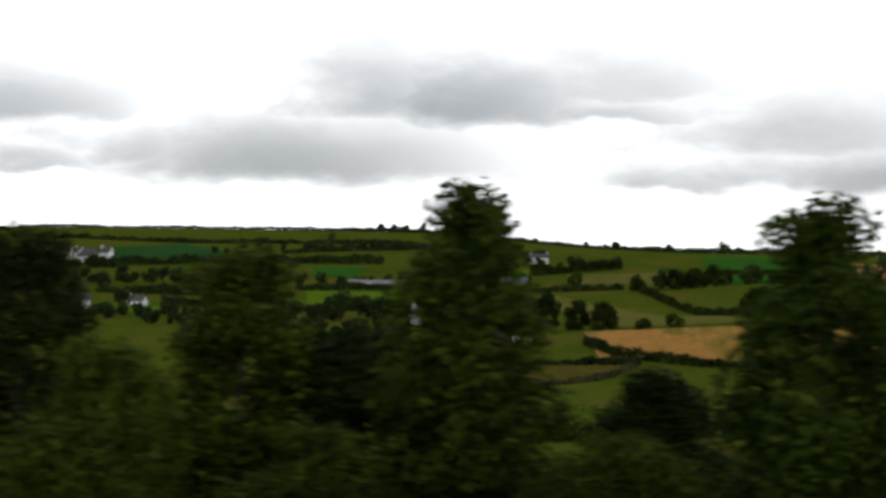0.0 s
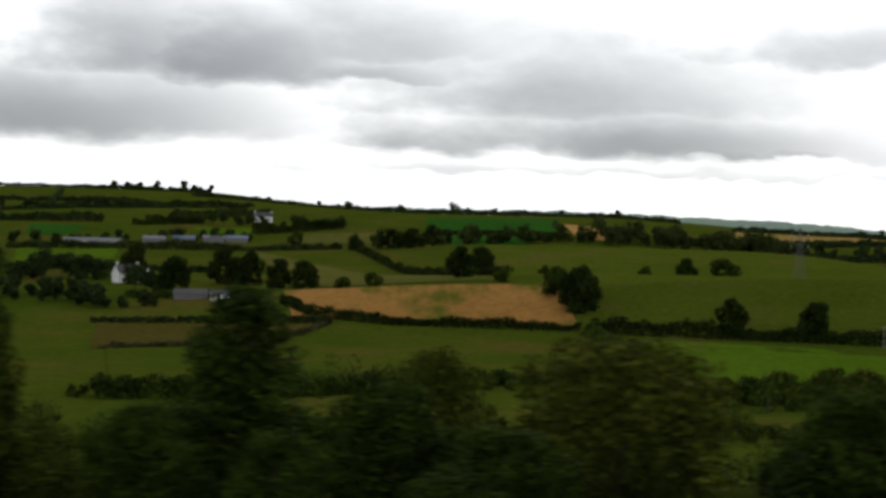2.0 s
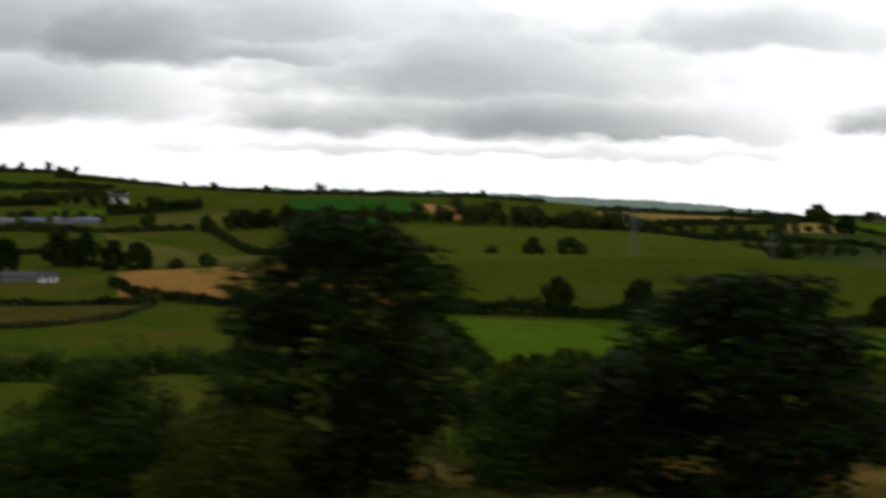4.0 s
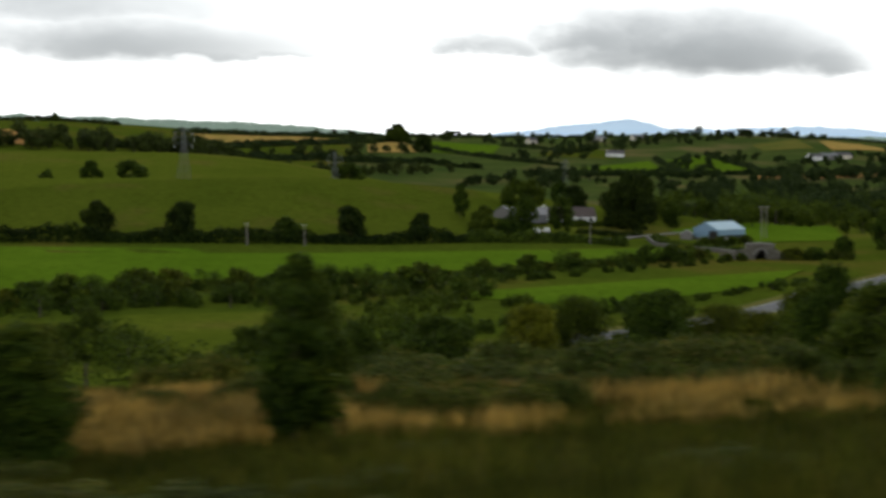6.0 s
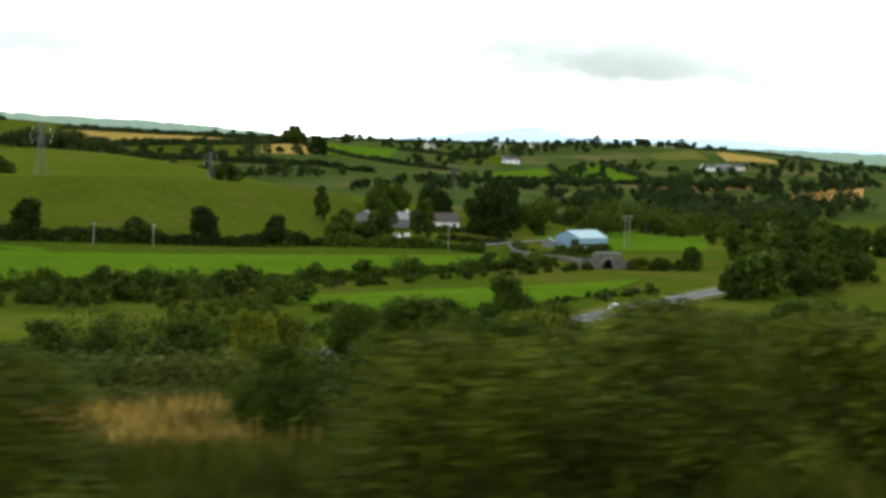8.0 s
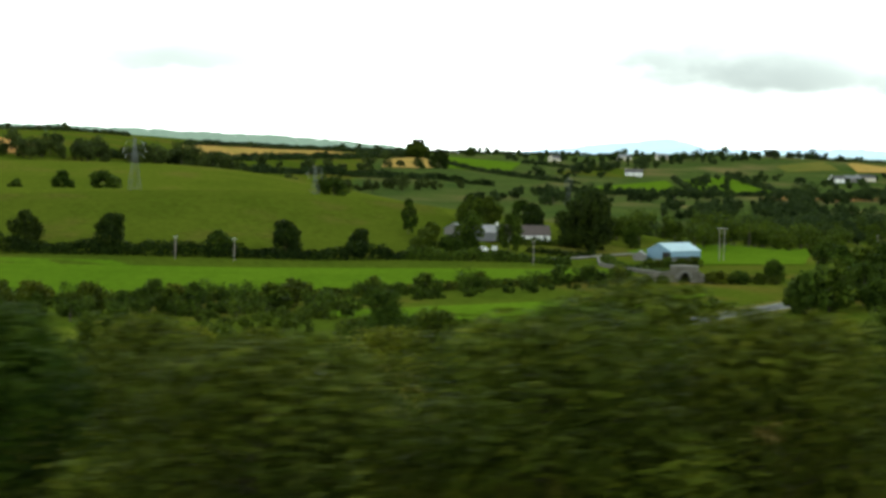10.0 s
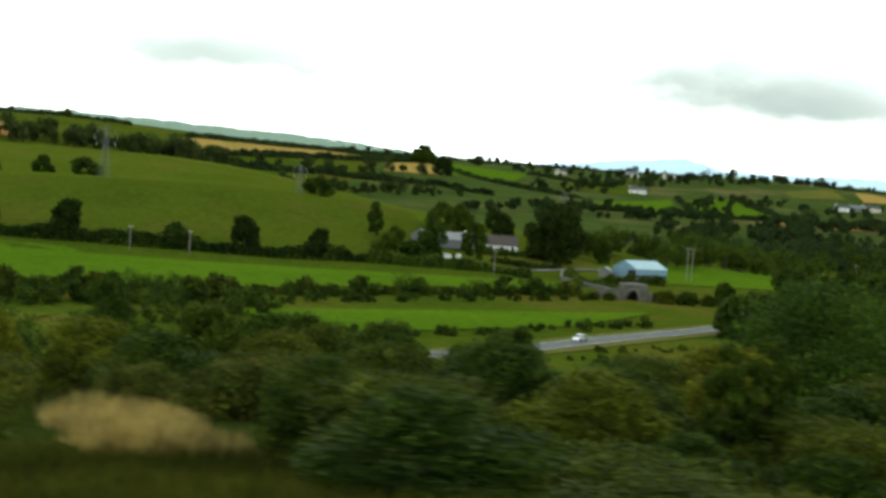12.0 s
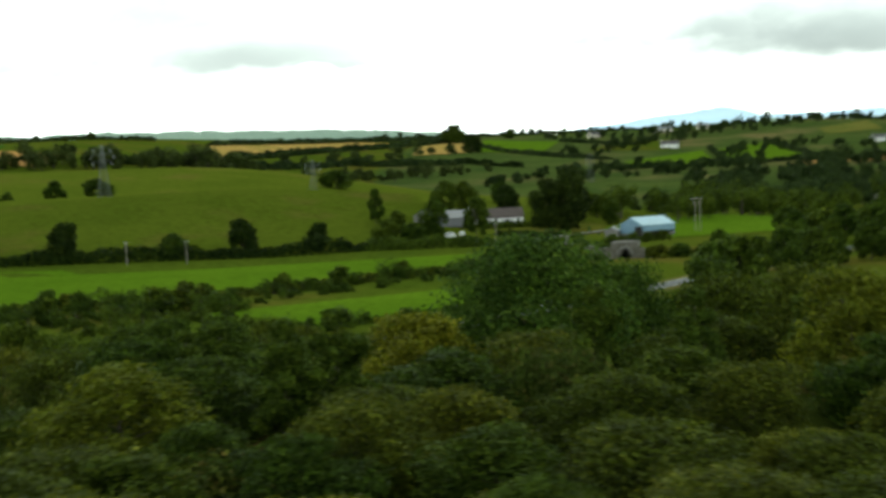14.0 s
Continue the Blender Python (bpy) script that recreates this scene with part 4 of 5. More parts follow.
woodland("scrub", VALLEY_SCRUB, "dark green scrub bushes along the valley fields", 51, 0.5, 480, TREE_LEAF, True)
woodland("scrub", LOW_SCRUB, "mixed green scrub below the railway bank", 52, 0.42, 620, TREE_LEAF, True)
woodland("wood", BARN_WOOD, "green wood of mixed trees behind the barn", 53, 0.9, 800, TREE_LEAF)
VILLAGE_WOOD = (
    ((-160, 870), (-60, 700), 30, 14, 7, 14), ((-200, 700), (-90, 690), 40, 20, 6, 13), ((-340, 820), (-180, 760), 60, 30, 6, 14),
    ((-460, 1130), (-240, 1060), 60, 36, 7, 15), ((-230, 1100), (-60, 1150), 30, 18, 5, 12), ((-470, 1190), (-380, 1195), 20, 14, 5, 10), ((-180, 800), (-110, 790), 40, 18, 6, 13), ((-140, 700), (-70, 650), 24, 14, 5, 11), ((-330, 1300), (-180, 1420), 30, 18, 4, 11),
)
SLOPE_WOOD = (
    ((-320, 2120), (-180, 2000), 30, 16, 6, 16), ((-180, 1850), (330, 1560), 60, 16, 3, 12), ((60, 1150), (190, 1190), 20, 22, 7, 16), ((-150, 1235), (10, 1235), 20, 16, 5, 12),
    ((190, 1180), (370, 1290), 45, 52, 9, 21), ((330, 1200), (640, 1500), 30, 46, 5, 14), ((420, 1420), (700, 1760), 30, 22, 5, 15), ((5, 1062), (70, 1090), 14, 8, 8, 14),
)
PLAIN_WOOD = (
    ((690, 1100), (860, 1140), 70, 36, 8, 15), ((700, 960), (860, 1080), 60, 36, 7, 13), ((900, 1330), (1090, 1400), 50, 30, 8, 16), ((700, 960), (800, 1050), 60, 24, 9, 17),
    ((1150, 1900), (1360, 1960), 50, 26, 6, 13), ((880, 1760), (1250, 2060), 30, 24, 5, 11), ((560, 1250), (800, 1500), 24, 26, 5, 12),
    ((610, 830), (960, 1130), 80, 80, 9, 22), ((620, 1250), (900, 1400), 50, 34, 6, 15), ((780, 1600), (1000, 1850), 80, 30, 6, 17), ((880, 1980), (1150, 1900), 120, 34, 6, 16),
    ((960, 1270), (1300, 1500), 90, 60, 6, 17), ((650, 1000), (900, 1250), 120, 50, 6, 16), ((900, 1500), (1100, 1700), 60, 30, 5, 12), ((520, 850), (700, 1000), 60, 30, 7, 15), ((1080, 1560), (1500, 1750), 90, 46, 6, 17), ((1180, 1960), (1340, 1950), 60, 18, 7, 14), ((700, 1180), (1000, 1330), 40, 26, 6, 15),
)
SKYLINE_WOOD = tuple(((250 + 260 * i, 2350 + 60 * i), (520 + 260 * i, 2330 + 40 * i), 200, 18, 4, 13) for i in range(6))
woodland("far_trees", VILLAGE_WOOD, "dark trees scattered round the distant village", 61)
woodland("far_trees", SLOPE_WOOD, "dark hedgerow trees on the far slopes", 62, 1.5)
woodland("far_trees", PLAIN_WOOD, "dark woods and hedgerow trees on the plain", 63, 1.4, 520)
woodland("far_trees", SKYLINE_WOOD, "small dark trees along the skyline", 64, 1.9, 300)
for i, pts in enumerate((((-900, 2350), (-400, 2200), (-180, 2010)), ((-180, 1850), (80, 1700), (330, 1580)), ((330, 2250), (800, 2300), (1300, 2320), (1900, 2350)), ((-640, 1700), (-420, 1560), (-200, 1600)))):
    hedge(pts, 4.5, 8, FAR_LEAF, "dark hedge along the far skyline", 80 + i, 2.8)
# thicket right below the line, where the bank is overgrown down to the ballast
tr = random.Random(21)
for row in range(4):
    y = 32 + row * 6
    for col in range(13):
        x = 139 + (y + 8) * 0.27 + 2 + col * 5.6 + tr.uniform(-1.5, 1.5)
        kind = tr.choice(("near_thorn", "near_bush", "near_thorn", "near_yellow" if tr.random() < 0.7 else "near_bush"))
        put(kind, x, y + tr.uniform(-2, 2), tr.uniform(2.6, 3.9) / 5, tr.uniform(0.9, 1.35), group="bushes on the bank")


# ---- buildings ----
def box(bm, x0, x1, y0, y1, z0, z1):
    v = [bm.verts.new((x, y, z)) for z in (z0, z1) for x, y in ((x0, y0), (x1, y0), (x1, y1), (x0, y1))]
    for f in ((3, 2, 1, 0), (4, 5, 6, 7), (0, 1, 5, 4), (1, 2, 6, 5), (2, 3, 7, 6), (3, 0, 4, 7)):
        bm.faces.new([v[i] for i in f])


def gable_walls(bm, length, width, eave, ridge, thick=0.3):
    """Four walls with gables at both ends, ridge along x."""
    l, w = length / 2, width / 2
    for x in (-l, l - thick):
        a = [bm.verts.new((x, y, z)) for y, z in ((-w, 0), (w, 0), (w, eave), (0, ridge), (-w, eave))]
        b = [bm.verts.new((x + thick, y, z)) for y, z in ((-w, 0), (w, 0), (w, eave), (0, ridge), (-w, eave))]
        bm.faces.new(a[::-1])
        bm.faces.new(b)
        for i in range(5):
            bm.faces.new((a[i], a[(i + 1) % 5], b[(i + 1) % 5], b[i]))
    for y in (-w, w - thick):
        box(bm, -l + thick, l - thick, y, y + thick, 0, eave)


def sheet(bm, bottom, top, thick, n, rib):
    """One ribbed sheet between a bottom and a top line, each a pair of ends; top may be a function of 0..1."""
    rows = []
    b0, b1 = Vector(bottom[0]), Vector(bottom[1])
    for i in range(n + 1):
        k = i / n
        d = thick * (rib if i % 2 else 0)
        lo, hi = b0.lerp(b1, k), (top(k) if callable(top) else Vector(top[0]).lerp(Vector(top[1]), k))
        rows.append([bm.verts.new(p) for p in (lo + d, hi + d, hi - thick, lo - thick)])
    for a, b in zip(rows, rows[1:]):
        for i in range(4):
            bm.faces.new((a[i], a[(i + 1) % 4], b[(i + 1) % 4], b[i]))
    bm.faces.new(rows[0])
    bm.faces.new(rows[-1][::-1])
    bmesh.ops.recalc_face_normals(bm, faces=bm.faces)


def roof_half(bm, length, width, eave, ridge, side, over=0.4, thick=0.18, ribs=0):
    l, w = length / 2 + over, width / 2
    slope = (ridge - eave) / w
    ye, ze = side * (w + over), eave - slope * over + thick
    up_n = Vector((0, side * slope, 1)).normalized() * thick
    sheet(bm, ((-l, ye, ze), (l, ye, ze)), ((-l, 0, ridge + thick), (l, 0, ridge + thick)), up_n, max(1, ribs), 0.35 if ribs else 0)


def house(x, y, turn, length, width, eave, ridge, wall_mat, roof_mat, label, windows=3, chimneys=1, sink=0.3, ribs=0, glazed=True):
    """A gabled house; windows and a door on the long side that faces -y."""
    root = empty("house", pose(x, y, height(x, y) - sink, 0, 0, turn), label, "house", kind="")
    bm = bmesh.new()
    gable_walls(bm, length, width, eave, ridge)
    part("wall", bm, wall_mat, root)
    for side in (-1, 1):
        bm = bmesh.new()
        roof_half(bm, length, width, eave, ridge, side, ribs=ribs)
        part("roof", bm, roof_mat, root)
    for k in range(chimneys):
        cx = (length / 2 - 0.6) * (1 if k else -1)
        bm = bmesh.new()
        box(bm, cx - 0.45, cx + 0.45, -0.4, 0.4, ridge - 0.6, ridge + 1.1)
        box(bm, cx - 0.55, cx + 0.55, -0.5, 0.5, ridge + 0.9, ridge + 1.0)
        tube(bm, (cx, 0, ridge + 1.1), (cx, 0, ridge + 1.5), 0.14, 0.12)
        part("chimney", bm, wall_mat, root)
    if glazed:
        storeys = 2 if eave > 4.5 else 1
        for s in range(storeys):
            for i in range(windows):
                wx = -length / 2 + length * (i + 0.5) / windows
                z0 = 0.95 + s * 2.7
                door = s == 0 and i == windows // 2
                bm = bmesh.new()
                if door:
                    box(bm, wx - 0.5, wx + 0.5, -width / 2 - 0.04, -width / 2 - 0.005, 0.3, 2.4)
                    part("door", bm, DOOR_AND_SHADE, root)
                    continue
                for a0, a1, b0, b1 in ((-0.75, 0.75, -0.08, 0), (-0.75, 0.75, 1.25, 1.33), (-0.75, -0.67, 0, 1.25), (0.67, 0.75, 0, 1.25), (-0.04, 0.04, 0, 1.25)):
                    box(bm, wx + a0, wx + a1, -width / 2 - 0.08, -width / 2 - 0.005, z0 + b0, z0 + b1)
                frame_ob = part("window", bm, WHITE, root)
                bm = bmesh.new()
                box(bm, wx - 0.67, wx + 0.67, -width / 2 - 0.04, -width / 2 - 0.01, z0, z0 + 1.25)
                part("pane", bm, GLASS, frame_ob)
    return root


def barn(x, y, turn):
    """Blue sheeted barn with a pale roof, a wide dark doorway and a lean-to."""
    L, W, E, R = 17, 14, 5.0, 8.0
    root = empty("barn", pose(x, y, height(x, y) - 0.4, 0, 0, turn), "blue metal-clad barn with pale sheet roof and open doorway", "barn")
    for side in (-1, 1):
        bm = bmesh.new()
        roof_half(bm, L, W, E, R, side, 0.3, 0.12, 22)
        part("roof", bm, PALE_METAL, root, "pale blue ribbed roof sheets")
    bm = bmesh.new()
    gable_walls(bm, L, W, 1.6, 1.6, 0.25)
    part("plinth", bm, BLOCK, root, "grey blockwork plinth")
    # the gable that faces the lane has a doorway at its near corner
    for gx, d, y0, y1 in ((-L / 2, -0.08, -W / 2 + 5.2, W / 2), (L / 2, 0.08, -W / 2, W / 2)):
        bm = bmesh.new()
        n = 40
        sheet(bm, ((gx, y0, 1.55), (gx, y1, 1.55)), lambda k: Vector((gx, y0 + (y1 - y0) * k, E + (R - E) * (1 - abs(y0 + (y1 - y0) * k) / (W / 2)))), Vector((d, 0, 0)), n, 0.7)
        part("gable_cladding", bm, BLUE_METAL, root, "blue ribbed cladding")
    bm = bmesh.new()
    y0, y1 = -W / 2, -W / 2 + 5.2
    sheet(bm, ((-L / 2, y0, 4.3), (-L / 2, y1, 4.3)), lambda k: Vector((-L / 2, y0 + (y1 - y0) * k, E + (R - E) * (1 - abs(y0 + (y1 - y0) * k) / (W / 2)))), Vector((-0.08, 0, 0)), 16, 0.7)
    part("lintel_cladding", bm, BLUE_METAL, root, "blue ribbed cladding over the doorway")
    for x0, x1, yy, z0, d in ((-L / 2, L / 2, W / 2, 1.55, 0.08), (-L / 2, L / 2, -W / 2, 2.6, -0.08)):
        bm = bmesh.new()
        sheet(bm, ((x0, yy, z0), (x1, yy, z0)), ((x0, yy, E), (x1, yy, E)), Vector((0, d, 0)), max(4, int(abs(x1 - x0) * 2)), 0.7)
        part("side_cladding", bm, BLUE_METAL, root, "blue ribbed cladding")
    # near-black panel stands in for the shade inside the doorway
    bm = bmesh.new()
    box(bm, -L / 2 - 0.06, -L / 2 - 0.01, -W / 2 + 0.5, -W / 2 + 4.9, 0, 4.4)
    part("doorway", bm, DOOR_AND_SHADE, root, "dark panel painted as shade in the open doorway")
    for i in range(5):
        px = -L / 2 + 0.4 + (L - 0.8) * i / 4
        bm = bmesh.new()
        box(bm, px - 0.12, px + 0.12, -W / 2 - 0.2, -W / 2 + 0.1, 0, 2.7)
        part("post", bm, STEEL, root)
    return root


barn(422, 597, 18)
house(371, 640, -12, 23, 9, 2.9, 6.6, WHITE, BROWN_TILE, "long white bungalow with dark brown roof", 5, 1)
house(350, 634, -24, 15, 10, 3.6, 6.4, GREY_WALL, GREY_METAL, "grey farm shed with blue-grey sheet roof", 1, 0, ribs=16, glazed=False)
house(340, 640, 62, 9, 7, 3.0, 5.0, BLOCK, GREY_METAL, "small grey outbuilding with sheet roof", 2, 0)
house(408, 600, 60, 8, 5, 2.4, 4.0, BLOCK, GREY_METAL, "low stone outhouse beside the barn", 1, 0, glazed=False)
house(-93, 779, 35, 12, 8, 5.2, 8.8, WHITE, SLATE, "white two-storey house with slate roof", 3, 2)
house(-84, 775, 125, 8, 6, 3.2, 6.0, WHITE, SLATE, "white gabled house wing with slate roof", 2, 1)
house(-39, 677, 0, 7.5, 5, 2.6, 4.2, WHITE, SLATE, "white low shed with dark roof", 3, 0)
house(-52, 684, 10, 14, 7, 2.6, 4.4, BLOCK, SLATE, "dark-roofed grey farm shed", 1, 0, glazed=False)
house(-164, 1096, 2, 38, 10, 2.6, 4.6, CREAM, GREY_METAL, "long low cream shed with grey roof", 5, 0, ribs=20)
for hx, hy, mat, label in ((-126, 1122, GREY_METAL, "long low grey-roofed farm shed"), (-106, 1128, DARK_BLUE, "low dark blue-roofed farm shed"), (-86, 1134, GREY_METAL, "low grey-roofed farm shed"), (-70, 1136, DARK_BLUE, "low dark blue-roofed farm shed")):
    house(hx, hy, 6, 15, 10, 2.8, 4.8, BLOCK, mat, label, 1, 0, ribs=14, glazed=False)
house(-60, 1258, 0, 14, 8, 4.5, 7.5, WHITE, SLATE, "white farmhouse on the far slope", 3, 2)
vr = random.Random(3)
for i in range(13):
    house(-470 + i * 5.5 + vr.uniform(-3, 3), 1205 + vr.uniform(0, 55), vr.uniform(-25, 25), vr.uniform(8, 12), 7, 5.0, 8.4,
          vr.choice((WHITE, WHITE, CREAM)), vr.choice((SLATE, BROWN_TILE)), "pale two-storey village house with dark roof", 3, 1)
house(-297, 868, 20, 12, 8, 5, 8.2, WHITE, SLATE, "white house among trees below the village", 3, 1)
house(-275, 905, -10, 10, 7, 3, 6, WHITE, SLATE, "white cottage below the village", 3, 1)
for hx, hy in ((1161, 1633), (1185, 1640), (1210, 1650), (925, 1690), (953, 1995), (1060, 2010), (1110, 1990)):
    house(hx, hy, vr.uniform(-30, 30), vr.uniform(14, 24), 9, 4.6, 8, vr.choice((WHITE, CREAM, BLOCK)), vr.choice((SLATE, GREY_METAL)), "pale distant farmhouse with grey roof", 3, 1)


def arch_bridge(x, y, turn):
    """Stone wall with a round-arched opening and a tunnel behind it, and lower wing walls."""
    root = empty("stone_bridge", pose(x, y, height(x, y) - 0.3, 0, 0, turn), "rubble stone bridge with a round dark arch", "bridge")
    W, T, r, spring = 4.3, 5.2, 1.9, 1.6
    outline = [(-W, 0), (-r, 0)] + [(-r * math.cos(a), spring + r * math.sin(a)) for a in [math.pi * i / 16 for i in range(17)]] + [(r, 0), (W, 0), (W, T), (0, T + 0.35), (-W, T)]
    bm = bmesh.new()
    front = [bm.verts.new((px, 0, pz)) for px, pz in outline]
    back = [bm.verts.new((px, 7, pz)) for px, pz in outline]
    bm.faces.new(front)
    bm.faces.new(back[::-1])
    for i in range(len(outline)):
        k = (i + 1) % len(outline)
        bm.faces.new((front[i], back[i], back[k], front[k]))
    bmesh.ops.triangulate(bm, faces=[f for f in bm.faces if len(f.verts) > 4])
    part("arch_wall", bm, STONE, root)
    for i in range(15):
        a0, a1 = math.pi * i / 15 + 0.01, math.pi * (i + 1) / 15 - 0.01
        bm = bmesh.new()
        q = [(-c * math.cos(a), spring + c * math.sin(a)) for c, a in ((r, a0), (r + 0.5, a0), (r + 0.5, a1), (r, a1))]
        f0 = [bm.verts.new((px, -0.07, pz)) for px, pz in q]
        f1 = [bm.verts.new((px, 0.1, pz)) for px, pz in q]
        bm.faces.new(f0)
        for k in range(4):
            bm.faces.new((f0[k], f0[(k + 1) % 4], f1[(k + 1) % 4], f1[k]))
        part("stone", bm, BLOCK, root)
    bm = bmesh.new()
    box(bm, -W - 0.15, W + 0.15, -0.12, 0.5, T - 0.05, T + 0.25)
    part("coping", bm, BLOCK, root)
    # near-black panel closes the tunnel in place of its shade
    bm = bmesh.new()
    box(bm, -2.1, 2.1, 6.6, 6.9, 0, 3.8)
    part("tunnel_shade", bm, DOOR_AND_SHADE, root, "dark shade panel at the far end of the tunnel")
    for s, ln in ((-1, 9), (1, 4)):
        bm = bmesh.new()
        v = [(s * W, 0), (s * (W + ln), 0), (s * (W + ln), 1.8), (s * W, 4.0)]
        f0 = [bm.verts.new((px, 0.3, pz)) for px, pz in v]
        f1 = [bm.verts.new((px, 0.9, pz)) for px, pz in v]
        bm.faces.new(f0)
        bm.faces.new(f1[::-1])
        for k in range(4):
            bm.faces.new((f0[k], f1[k], f1[(k + 1) % 4], f0[(k + 1) % 4]))
        bmesh.ops.recalc_face_normals(bm, faces=bm.faces)
        part("wing_wall", bm, STONE, root)
    return root


def stone_wall(points, tall, thick, label):
    """A dry rubble wall along a line, stepping with the land, with a row of cope stones."""
    root = empty("stone_wall", Matrix.Identity(4), label, "wall")
    line = along(points, 1.5)
    g = random.Random(9)
    bm, cope = bmesh.new(), bmesh.new()
    for a, b in zip(line, line[1:]):
        d = (b - a).normalized()
        n = Vector((-d.y, d.x)) * thick / 2
        za, zb, t = height(a.x, a.y) - 0.3, height(b.x, b.y) - 0.3, tall * g.uniform(0.92, 1.06)
        for m, z0, z1, w in ((bm, 0, t, 1.0), (cope, t, t + 0.22, 1.25)):
            v = [m.verts.new((p.x + k * n.x * w, p.y + k * n.y * w, z + h)) for h in (z0, z1) for p, z, k in ((a, za, -1), (b, zb, -1), (b, zb, 1), (a, za, 1))]
            for f in ((3, 2, 1, 0), (4, 5, 6, 7), (0, 1, 5, 4), (1, 2, 6, 5), (2, 3, 7, 6), (3, 0, 4, 7)):
                m.faces.new([v[i] for i in f])
    part("masonry", bm, STONE, root)
    part("coping", cope, BLOCK, root, "rough grey cope stones")
    return root


stone_wall(((388, 598), (376, 570), (364, 510), (354, 458)), 1.5, 0.6, "weathered rubble stone wall along the farm lane")
arch_bridge(350.5, 449, -26)


# ---- pylons and poles ----
def bar(bm, a, b, w):
    tube(bm, a, b, w, w, 4)


def pylon(x, y, turn, tall):
    root = empty("pylon", pose(x, y, height(x, y) - 0.3, 0, 0, turn), "grey lattice steel electricity pylon", "pylon", "pylons")
    def half(z):
        return 2.1 * (1 - z / tall) ** 1.3 + 0.35
    levels = [tall * k / 9 for k in range(10)]
    for sx, sy in ((-1, -1), (-1, 1), (1, -1), (1, 1)):
        bm = bmesh.new()
        for z0, z1 in zip(levels, levels[1:]):
            bar(bm, (sx * half(z0), sy * half(z0), z0), (sx * half(z1), sy * half(z1), z1), 0.075)
        part("leg", bm, STEEL, root)
    for face in range(4):
        bm = bmesh.new()
        turn_m = Matrix.Rotation(face * math.pi / 2, 3, "Z")
        for z0, z1 in zip(levels, levels[1:]):
            for s in (-1, 1):
                bar(bm, turn_m @ Vector((s * half(z0), -half(z0), z0)), turn_m @ Vector((-s * half(z1), -half(z1), z1)), 0.035)
        part("bracing", bm, STEEL, root)
    for z, reach in ((tall * 0.68, 4.2), (tall * 0.80, 5.0), (tall * 0.92, 4.0)):
        bm = bmesh.new()
        for s in (-1, 1):
            for dy in (-half(z), half(z)):
                bar(bm, (0, dy, z), (s * reach, 0, z), 0.05)
                bar(bm, (0, dy, z + 1.3), (s * reach, 0, z), 0.04)
        part("crossarm", bm, STEEL, root)
        for s in (-1, 1):
            bm = bmesh.new()
            for k in range(6):
                tube(bm, (s * reach, 0, z - 0.2 - k * 0.25), (s * reach, 0, z - 0.34 - k * 0.25), 0.2, 0.12, 8)
            part("insulator", bm, CERAMIC, root, "pale insulator string")
    return root


pylon(214, 704, 12, 23)
pylon(354, 936, 12, 20)
pylon(652, 1244, 20, 24)


def pole(x, y, tall, label="weathered wooden power pole with crossarm", double=False, turn=0):
    root = empty("power_pole", pose(x, y, height(x, y) - 0.3, 0, 0, turn), label, "pole", "poles")
    for px in ((-1.0, 1.0) if double else (0,)):
        bm = bmesh.new()
        tube(bm, (px, 0, 0), (px, 0, tall), 0.19, 0.13, 10)
        part("post", bm, WOOD, root)
    w = 2.4 if double else 0.8
    bm = bmesh.new()
    box(bm, -w, w, -0.1, 0.1, tall - 0.5, tall - 0.3)
    if double:
        box(bm, -w * 0.7, w * 0.7, -0.1, 0.1, tall - 2.2, tall - 2.0)
    part("crossarm", bm, WOOD, root)
    for s in (-1, 0, 1):
        bm = bmesh.new()
        tube(bm, (s * w * 0.85, 0, tall - 0.3), (s * w * 0.85, 0, tall + 0.05), 0.09, 0.06, 8)
        part("insulator", bm, CERAMIC, root)
    return root


pole(211, 576, 8.5)
pole(232, 573, 8.5)
pole(349, 572, 9.5)
pole(446, 600, 14.5, "double wooden power pole with crossarms", True, -20)
pole(590, 700, 10)


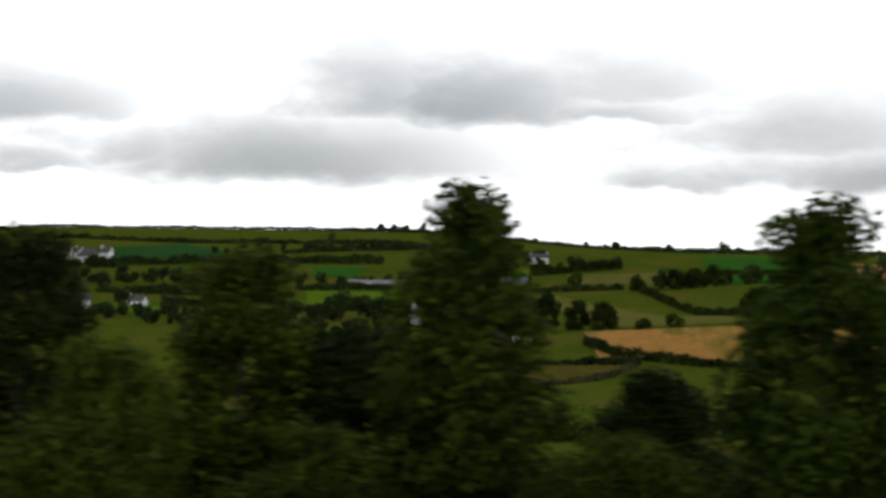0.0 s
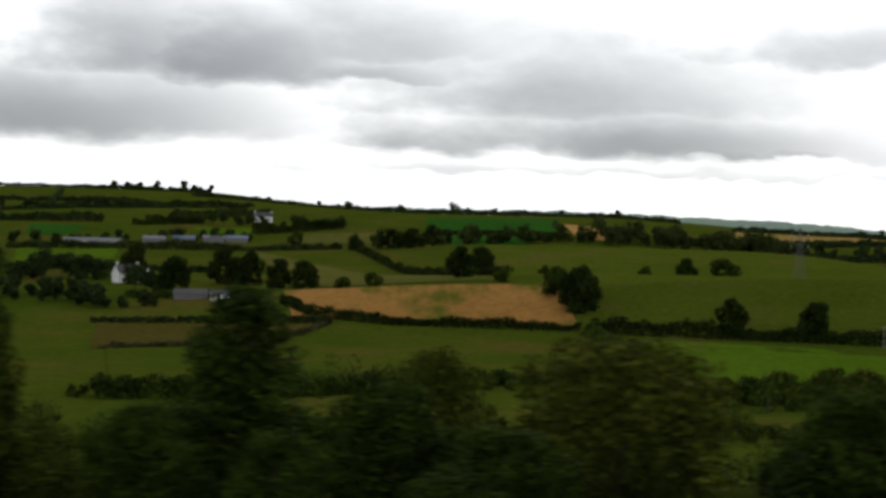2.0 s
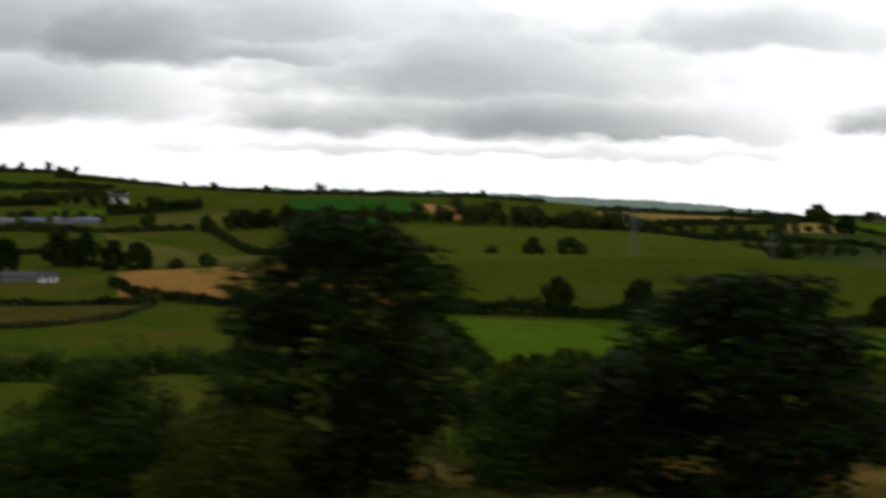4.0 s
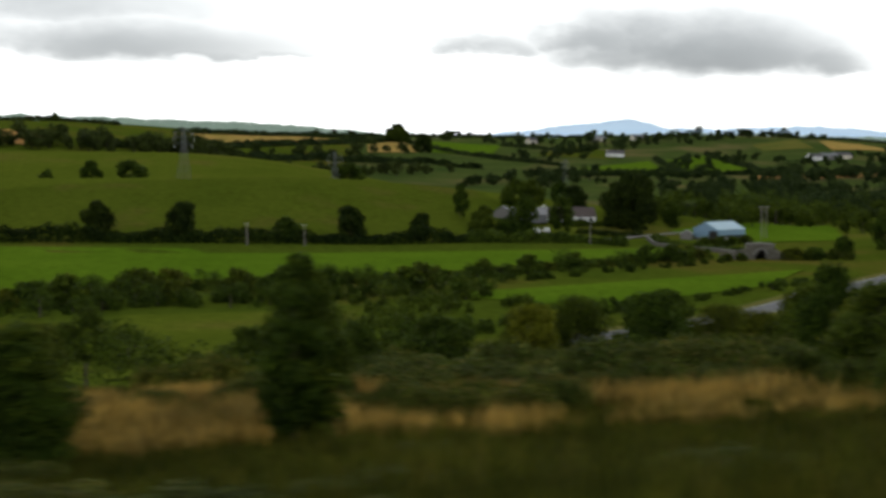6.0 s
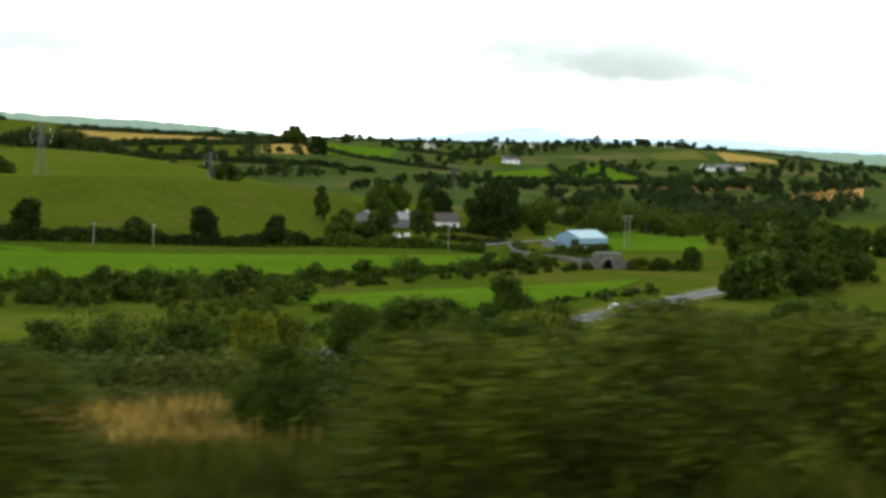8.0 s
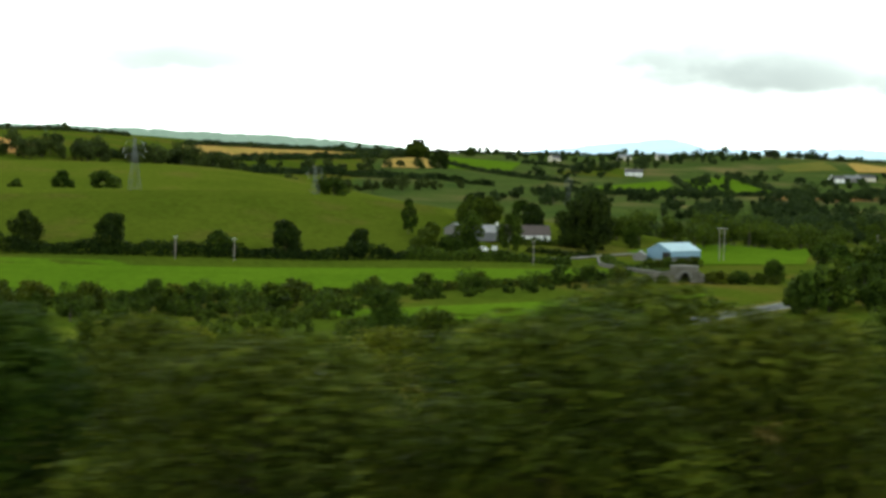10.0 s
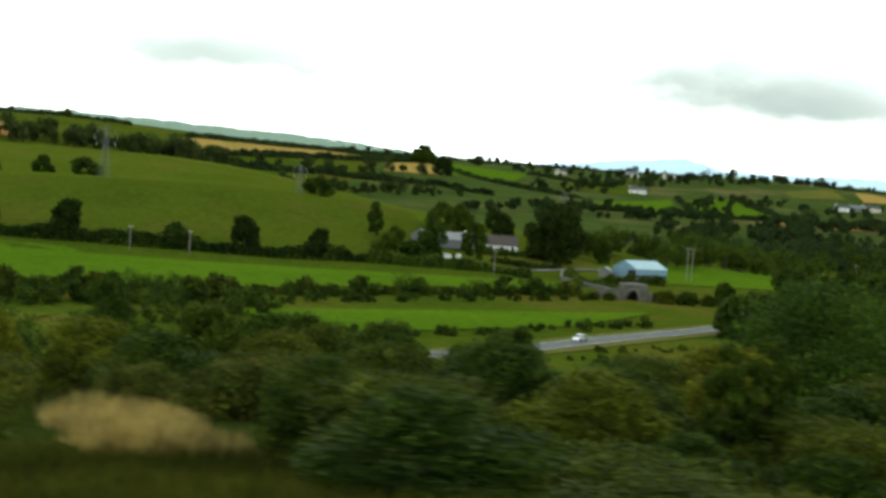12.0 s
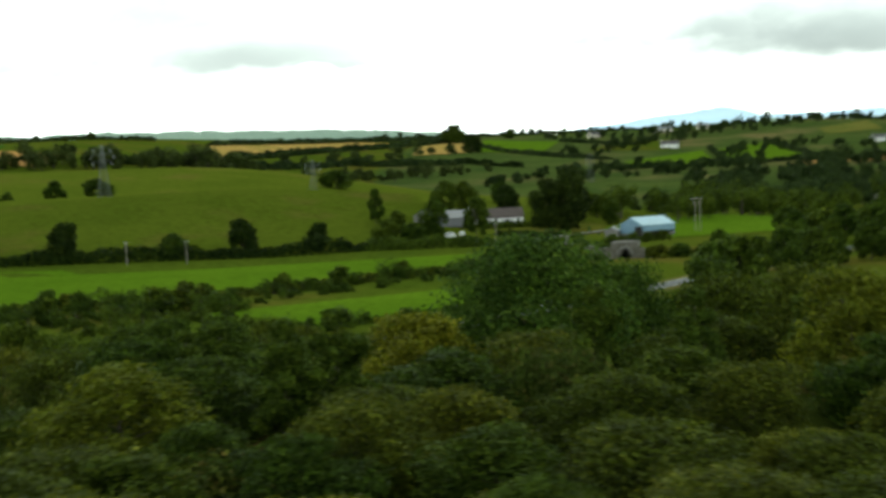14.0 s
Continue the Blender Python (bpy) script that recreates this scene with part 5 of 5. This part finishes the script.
# ---- vehicles ----
def vehicle(x, y, turn, paint, label, category, long=4.3, high=1.45, van=False, lift=0.36):
    root = empty(category.replace(" ", "_"), pose(x, y, height(x, y) + lift, 0, 0, turn), label, category)
    l, w = long / 2, 0.86
    side = ((-l, 0.35), (-l, 0.95), (-l * 0.92, high * 0.94), (-l * 0.85, high), (l * 0.45, high), (l * 0.75, 1.0), (l, 0.85), (l, 0.35)) if van else \
           ((-l, 0.35), (-l, 0.8), (-l * 0.88, 0.95), (-l * 0.55, high), (l * 0.12, high), (l * 0.48, 0.95), (l * 0.95, 0.78), (l, 0.35))
    bm = bmesh.new()
    rows = []
    for yy, k in ((-w, 0.94), (-w * 0.86, 1.0), (w * 0.86, 1.0), (w, 0.94)):
        rows.append([bm.verts.new((px * k, yy, 0.35 + (pz - 0.35) * k)) for px, pz in side])
    bm.faces.new(rows[0])
    bm.faces.new(rows[-1][::-1])
    for a, b in zip(rows, rows[1:]):
        for i in range(len(side)):
            j = (i + 1) % len(side)
            bm.faces.new((a[i], b[i], b[j], a[j]))
    bmesh.ops.recalc_face_normals(bm, faces=bm.faces)
    part("body", bm, paint, root)
    for s in (-1, 1):
        bm = bmesh.new()
        box(bm, -l * 0.5, l * 0.15, s * w - 0.02, s * w + 0.02, high * 0.66, high * 0.93)
        part("side_window", bm, GLASS, root, "dark glass")
    bm = bmesh.new()
    v = [bm.verts.new(p) for p in ((l * 0.17, -0.7, high * 0.97), (l * 0.17, 0.7, high * 0.97), (l * 0.48, 0.74, 0.99), (l * 0.48, -0.74, 0.99))]
    bm.faces.new(v)
    part("windscreen", bm, GLASS, root, "dark glass")
    for px in (-l * 0.62, l * 0.62):
        for s in (-1, 1):
            bm = bmesh.new()
            tube(bm, (px, s * (w - 0.16), 0.32), (px, s * (w + 0.02), 0.32), 0.32, 0.32, 16)
            wheel = part("wheel", bm, RUBBER, root)
            bm = bmesh.new()
            tube(bm, (px, s * (w + 0.0), 0.32), (px, s * (w + 0.035), 0.32), 0.19, 0.17, 12)
            part("rim", bm, STEEL, wheel)
    for s in (-1, 1):
        bm = bmesh.new()
        box(bm, l * 0.93, l * 0.99, s * 0.6 - 0.16, s * 0.6 + 0.16, 0.62, 0.76)
        part("headlight", bm, CERAMIC, root)
    return root


vehicle(277, 316.5, 219, PAINT_SILVER, "silver hatchback on the country road", "car")
vehicle(341, 607, 20, PAINT_WHITE, "white van parked in the farmyard", "van", 5.2, 2.1, True, 0.1)
vehicle(347, 610, 80, PAINT_WHITE, "white van parked in the farmyard", "van", 4.8, 1.9, True, 0.1)
vehicle(322, 617, -10, PAINT_WHITE, "white car parked beside the farm trees", "car", lift=0.1)

# the patterns that the copies were taken from are not part of the place
for p in PROTO.values():
    for child in list(p.children_recursive):
        bpy.data.objects.remove(child)
    bpy.data.objects.remove(p)
